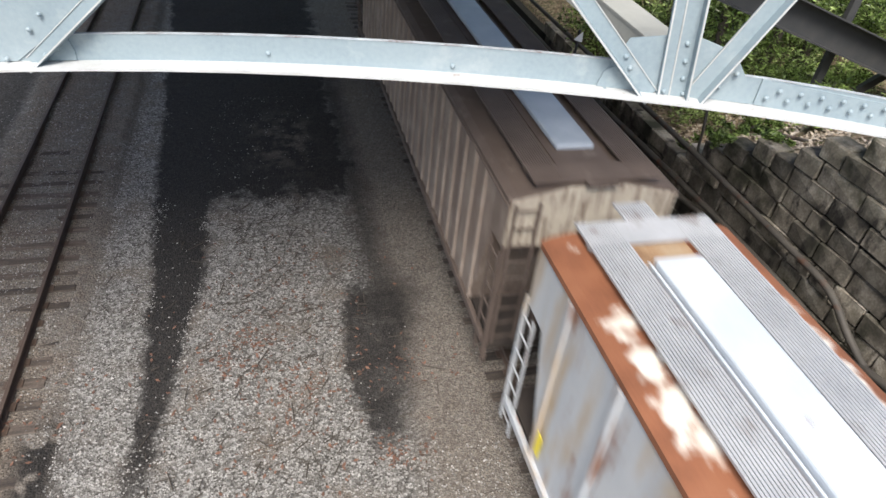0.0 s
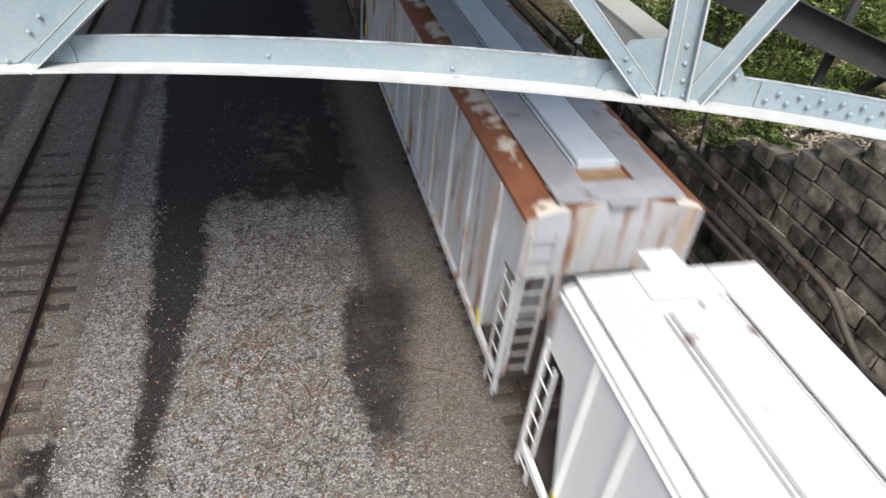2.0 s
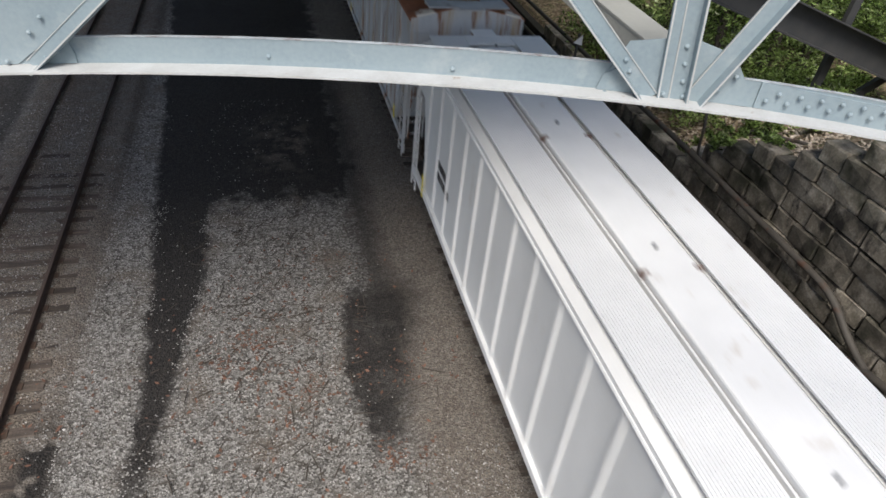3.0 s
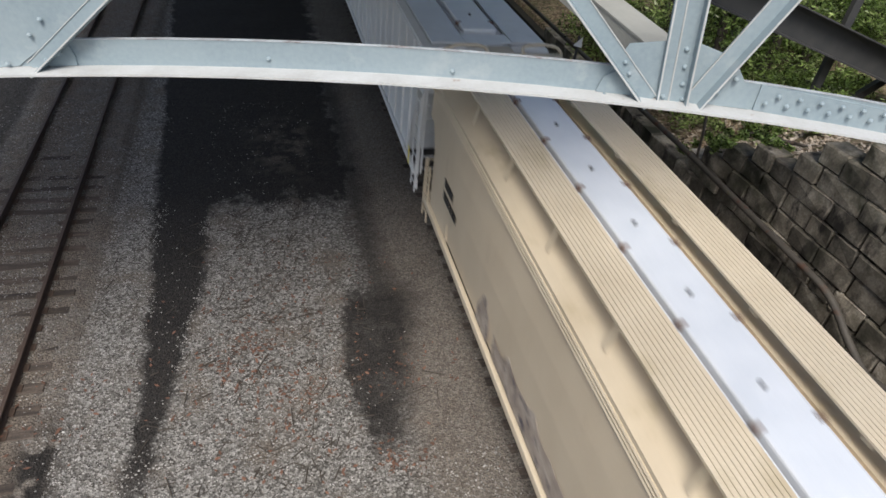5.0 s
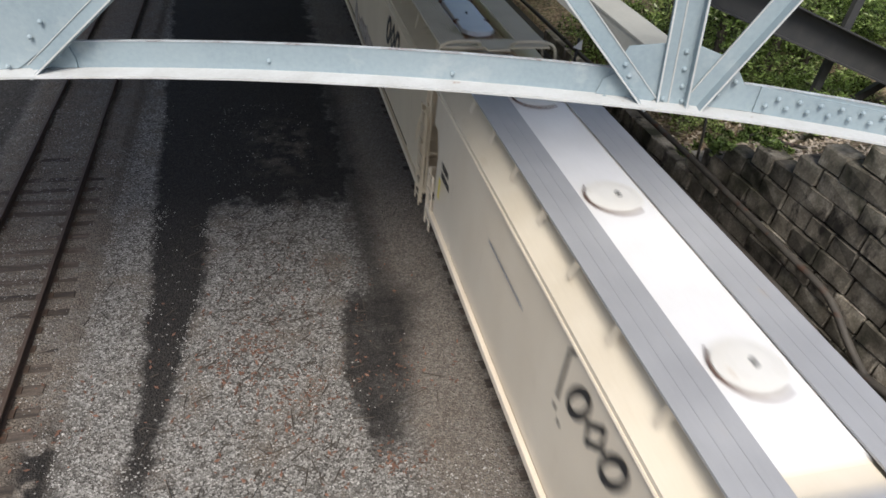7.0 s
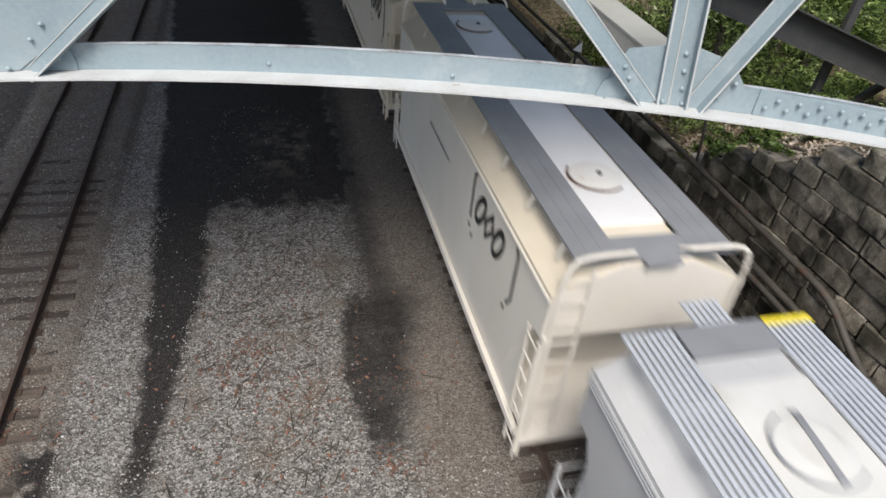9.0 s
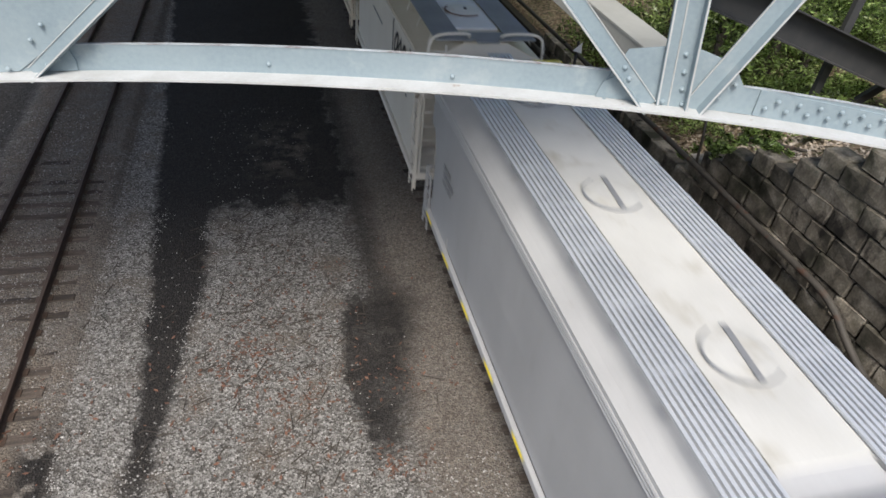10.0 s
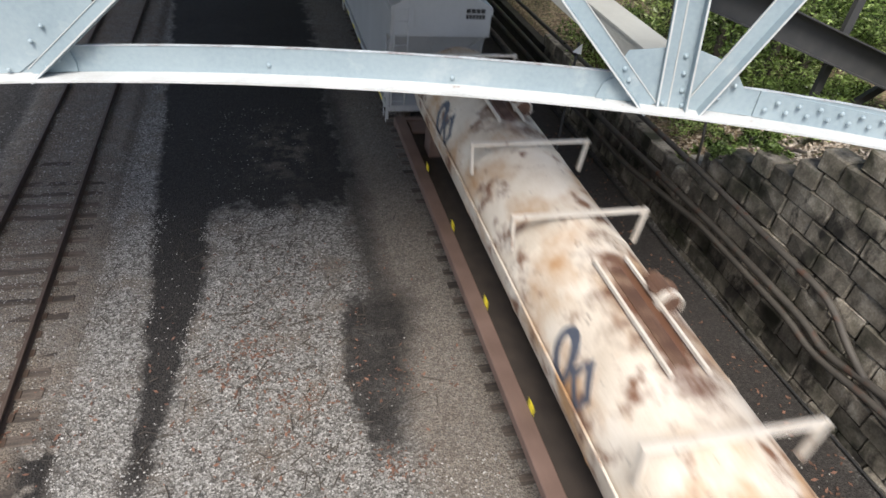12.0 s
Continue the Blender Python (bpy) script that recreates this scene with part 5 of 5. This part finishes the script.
def tank_car():
    car = empty("tank_car", "cream tank car stained with rust, walkway rails on top", "freight car", "cars of the train")
    L, R, zc = 14.8, 1.17, 2.45
    bm = bmesh.new()
    rings, n = [], 40
    secs = [(-L / 2 - .0, .05)] + [(-L / 2 + .42 * (1 - math.cos(a)), math.sin(a)) for a in (.35, .7, 1.05, 1.35, math.pi / 2)]
    body = [(-L / 2 + .42 + (L - .84) * i / 12, 1) for i in range(1, 12)]
    secs = secs + body + [(-y, f) for y, f in secs[::-1]]
    for y, f in secs:
        rings.append([bm.verts.new((R * f * math.cos(2 * math.pi * k / n), y, zc + R * f * math.sin(2 * math.pi * k / n))) for k in range(n)])
    for a, b in zip(rings, rings[1:]):
        for k in range(n):
            bm.faces.new((a[k], a[(k + 1) % n], b[(k + 1) % n], b[k]))
    bm.faces.new(rings[0][::-1])
    bm.faces.new(rings[-1])
    bmesh.ops.recalc_face_normals(bm, faces=bm.faces[:])
    part("tank", bm, M["tank"], car, "cream tank shell with brown rust stains", smooth=True)
    for y in (-4.9, -1.6, 1.6, 4.9):
        bm = bmesh.new()
        rows = [[bm.verts.new(((R + h) * math.cos(2 * math.pi * k / 40), y + d, zc + (R + h) * math.sin(2 * math.pi * k / 40))) for k in range(40)] for d, h in ((-.035, -.01), (-.03, .012), (.03, .012), (.035, -.01))]
        for a, b in zip(rows, rows[1:]):
            for k in range(40):
                bm.faces.new((a[k], a[(k + 1) % 40], b[(k + 1) % 40], b[k]))
        part("weld_band", bm, M["tank"], car)
    for s in (-1, 1):
        bm = bmesh.new()
        box(bm, (s * 1.33 - .16, -L / 2 - .6, .92), (s * 1.33 + .16, L / 2 + .6, 1.12))
        soften(bm, .015)
        part("side_sill", bm, M["tank_sill"], car, "brown side sill")
        bm = bmesh.new()
        tube(bm, [(s * (R + .05), -L / 2 + .6, zc + .15), (s * (R + .05), L / 2 - .6, zc + .15)], .022, 6)
        part("hand_rail", bm, M["tank"], car)
        for i in range(1, 6):
            bm = bmesh.new()
            box(bm, (s * 1.17 - .008, -8.66 + 2.7 * i - .10, 1.118), (s * 1.17 + .008, -8.66 + 2.7 * i + .10, 1.28))
            part("reflector", bm, M["yellow"], car, "yellow reflector")
        y = s * (L / 2 + .6)
        bm = bmesh.new()
        box(bm, (-1.49, min(y, y - s * .2), .84), (1.49, max(y, y - s * .2), 1.10))
        part("end_sill", bm, M["tank_sill"], car)
        bm = bmesh.new()
        box(bm, (-1.1, min(y - s * .205, y - s * .9), 1.0), (1.1, max(y - s * .205, y - s * .9), 1.06))
        part("end_platform", bm, M["tank_sill"], car)
        coupler(car, y, s)
        truck(car, s * (L / 2 - 1.3))
        bm = bmesh.new()
        box(bm, (-.9, s * (L / 2 - 1.3) - .3, .75), (.9, s * (L / 2 - 1.3) + .3, 1.9))
        part("saddle", bm, M["tank_sill"], car)
    # added black sheet that keeps the gap beside the tank dark, hiding the ties
    bm = bmesh.new()
    box(bm, (-1.20, -L / 2 - .4, .86), (1.20, L / 2 + .4, .93))
    soften(bm, .01)
    part("tie_cover", bm, M["black"], car, "dark plate added between the sills to hide the ties")
    for y in st_frames:
        bm = bmesh.new()
        plank(bm, (-1.28, y, 3.74), (1.28, y, 3.74), .10, .05, (0, 1, 0))
        for s in (-1, 1):
            plank(bm, (s * 1.26, y, 3.78), (s * 1.18, y, 3.05), .09, .05, (0, 1, 0))
        part("walkway_frame", bm, M["tank_rail"], car)
    for e in (-1, 1):
        for x in (-.28, .28):
            bm = bmesh.new()
            plank(bm, (x, e * 2.5, 3.66), (x, e * 5.0, 3.66), .05, .08, (1, 0, 0))
            soften(bm, .01)
            part("top_rail", bm, M["tank_rail"], car)
        bm = bmesh.new()
        box(bm, (-.11, e * 3.75 - 1.05, 3.58), (.11, e * 3.75 + 1.05, 3.625))
        part("top_walk", bm, M["tank_rust"], car, "rust-brown walkway plate")
        bm = bmesh.new()
        rod(bm, (.45, e * 3.35 - .32, 3.64), (.45, e * 3.35 + .32, 3.64), .17, 20)
        rod(bm, (.45, e * 3.35, 3.40), (.45, e * 3.35, 3.72), .20, 20)
        rod(bm, (.45, e * 3.35, 3.72), (.45, e * 3.35, 3.76), .23, 20)
        dome = part("valve_dome", bm, M["tank_rust"], car, "rusty valve dome")
        bm = bmesh.new()
        rows = []
        for d, h in ((-.06, .19), (-.06, .215), (.06, .215), (.06, .19)):
            rows.append([bm.verts.new((.45 + h * math.cos(math.pi * k / 12), e * 3.35 - .26 + d, 3.64 + h * math.sin(math.pi * k / 12))) for k in range(-2, 15)])
        for a, b in zip(rows, rows[1:] + rows[:1]):
            for k in range(16):
                bm.faces.new((a[k], a[k + 1], b[k + 1], b[k]))
        part("guard_hoop", bm, M["tank_rail"], dome)
        # emblem painted on the shell, as plain slanted shapes
        wrap = lambda y, h: Vector((-(R + .004) * math.sin(h / R), y, zc + (R + .004) * math.cos(h / R)))
        for k, n in enumerate((18, 16)):
            hoop(car, M["ink_blue"], 0, e * 3.75 - (.35 if e < 0 else -.1) + .42 - k * .62, 1.42, .32, .42, n, .17, wrap, "dark blue painted emblem")
    return car



tank = tank_car()
CARS.append((tank, -94.05))


# ---- motions ----
def travelled(t):
    """Metres the train has rolled at t seconds."""
    return 8.85 * t if t <= 3 else 26.55 + 8.75 * (t - 3) if t <= 7 else 61.55 + 8.5 * (t - 7)


def motions():
    for car, start in CARS:
        walk(car, [(t, pose(TRACK_X, start + travelled(t), 0)) for t in (0, 1, 2, 3, 4, 5, 6, 7, 8, 9, 10, 11, 12)])
    rolled = [(i / 15, math.degrees(travelled(i / 15) / .42)) for i in range(181)]
    for wheelset, wy in WHEELS:
        walk(wheelset, [(t, pose(0, wy, .42, -a)) for t, a in rolled])


motions()
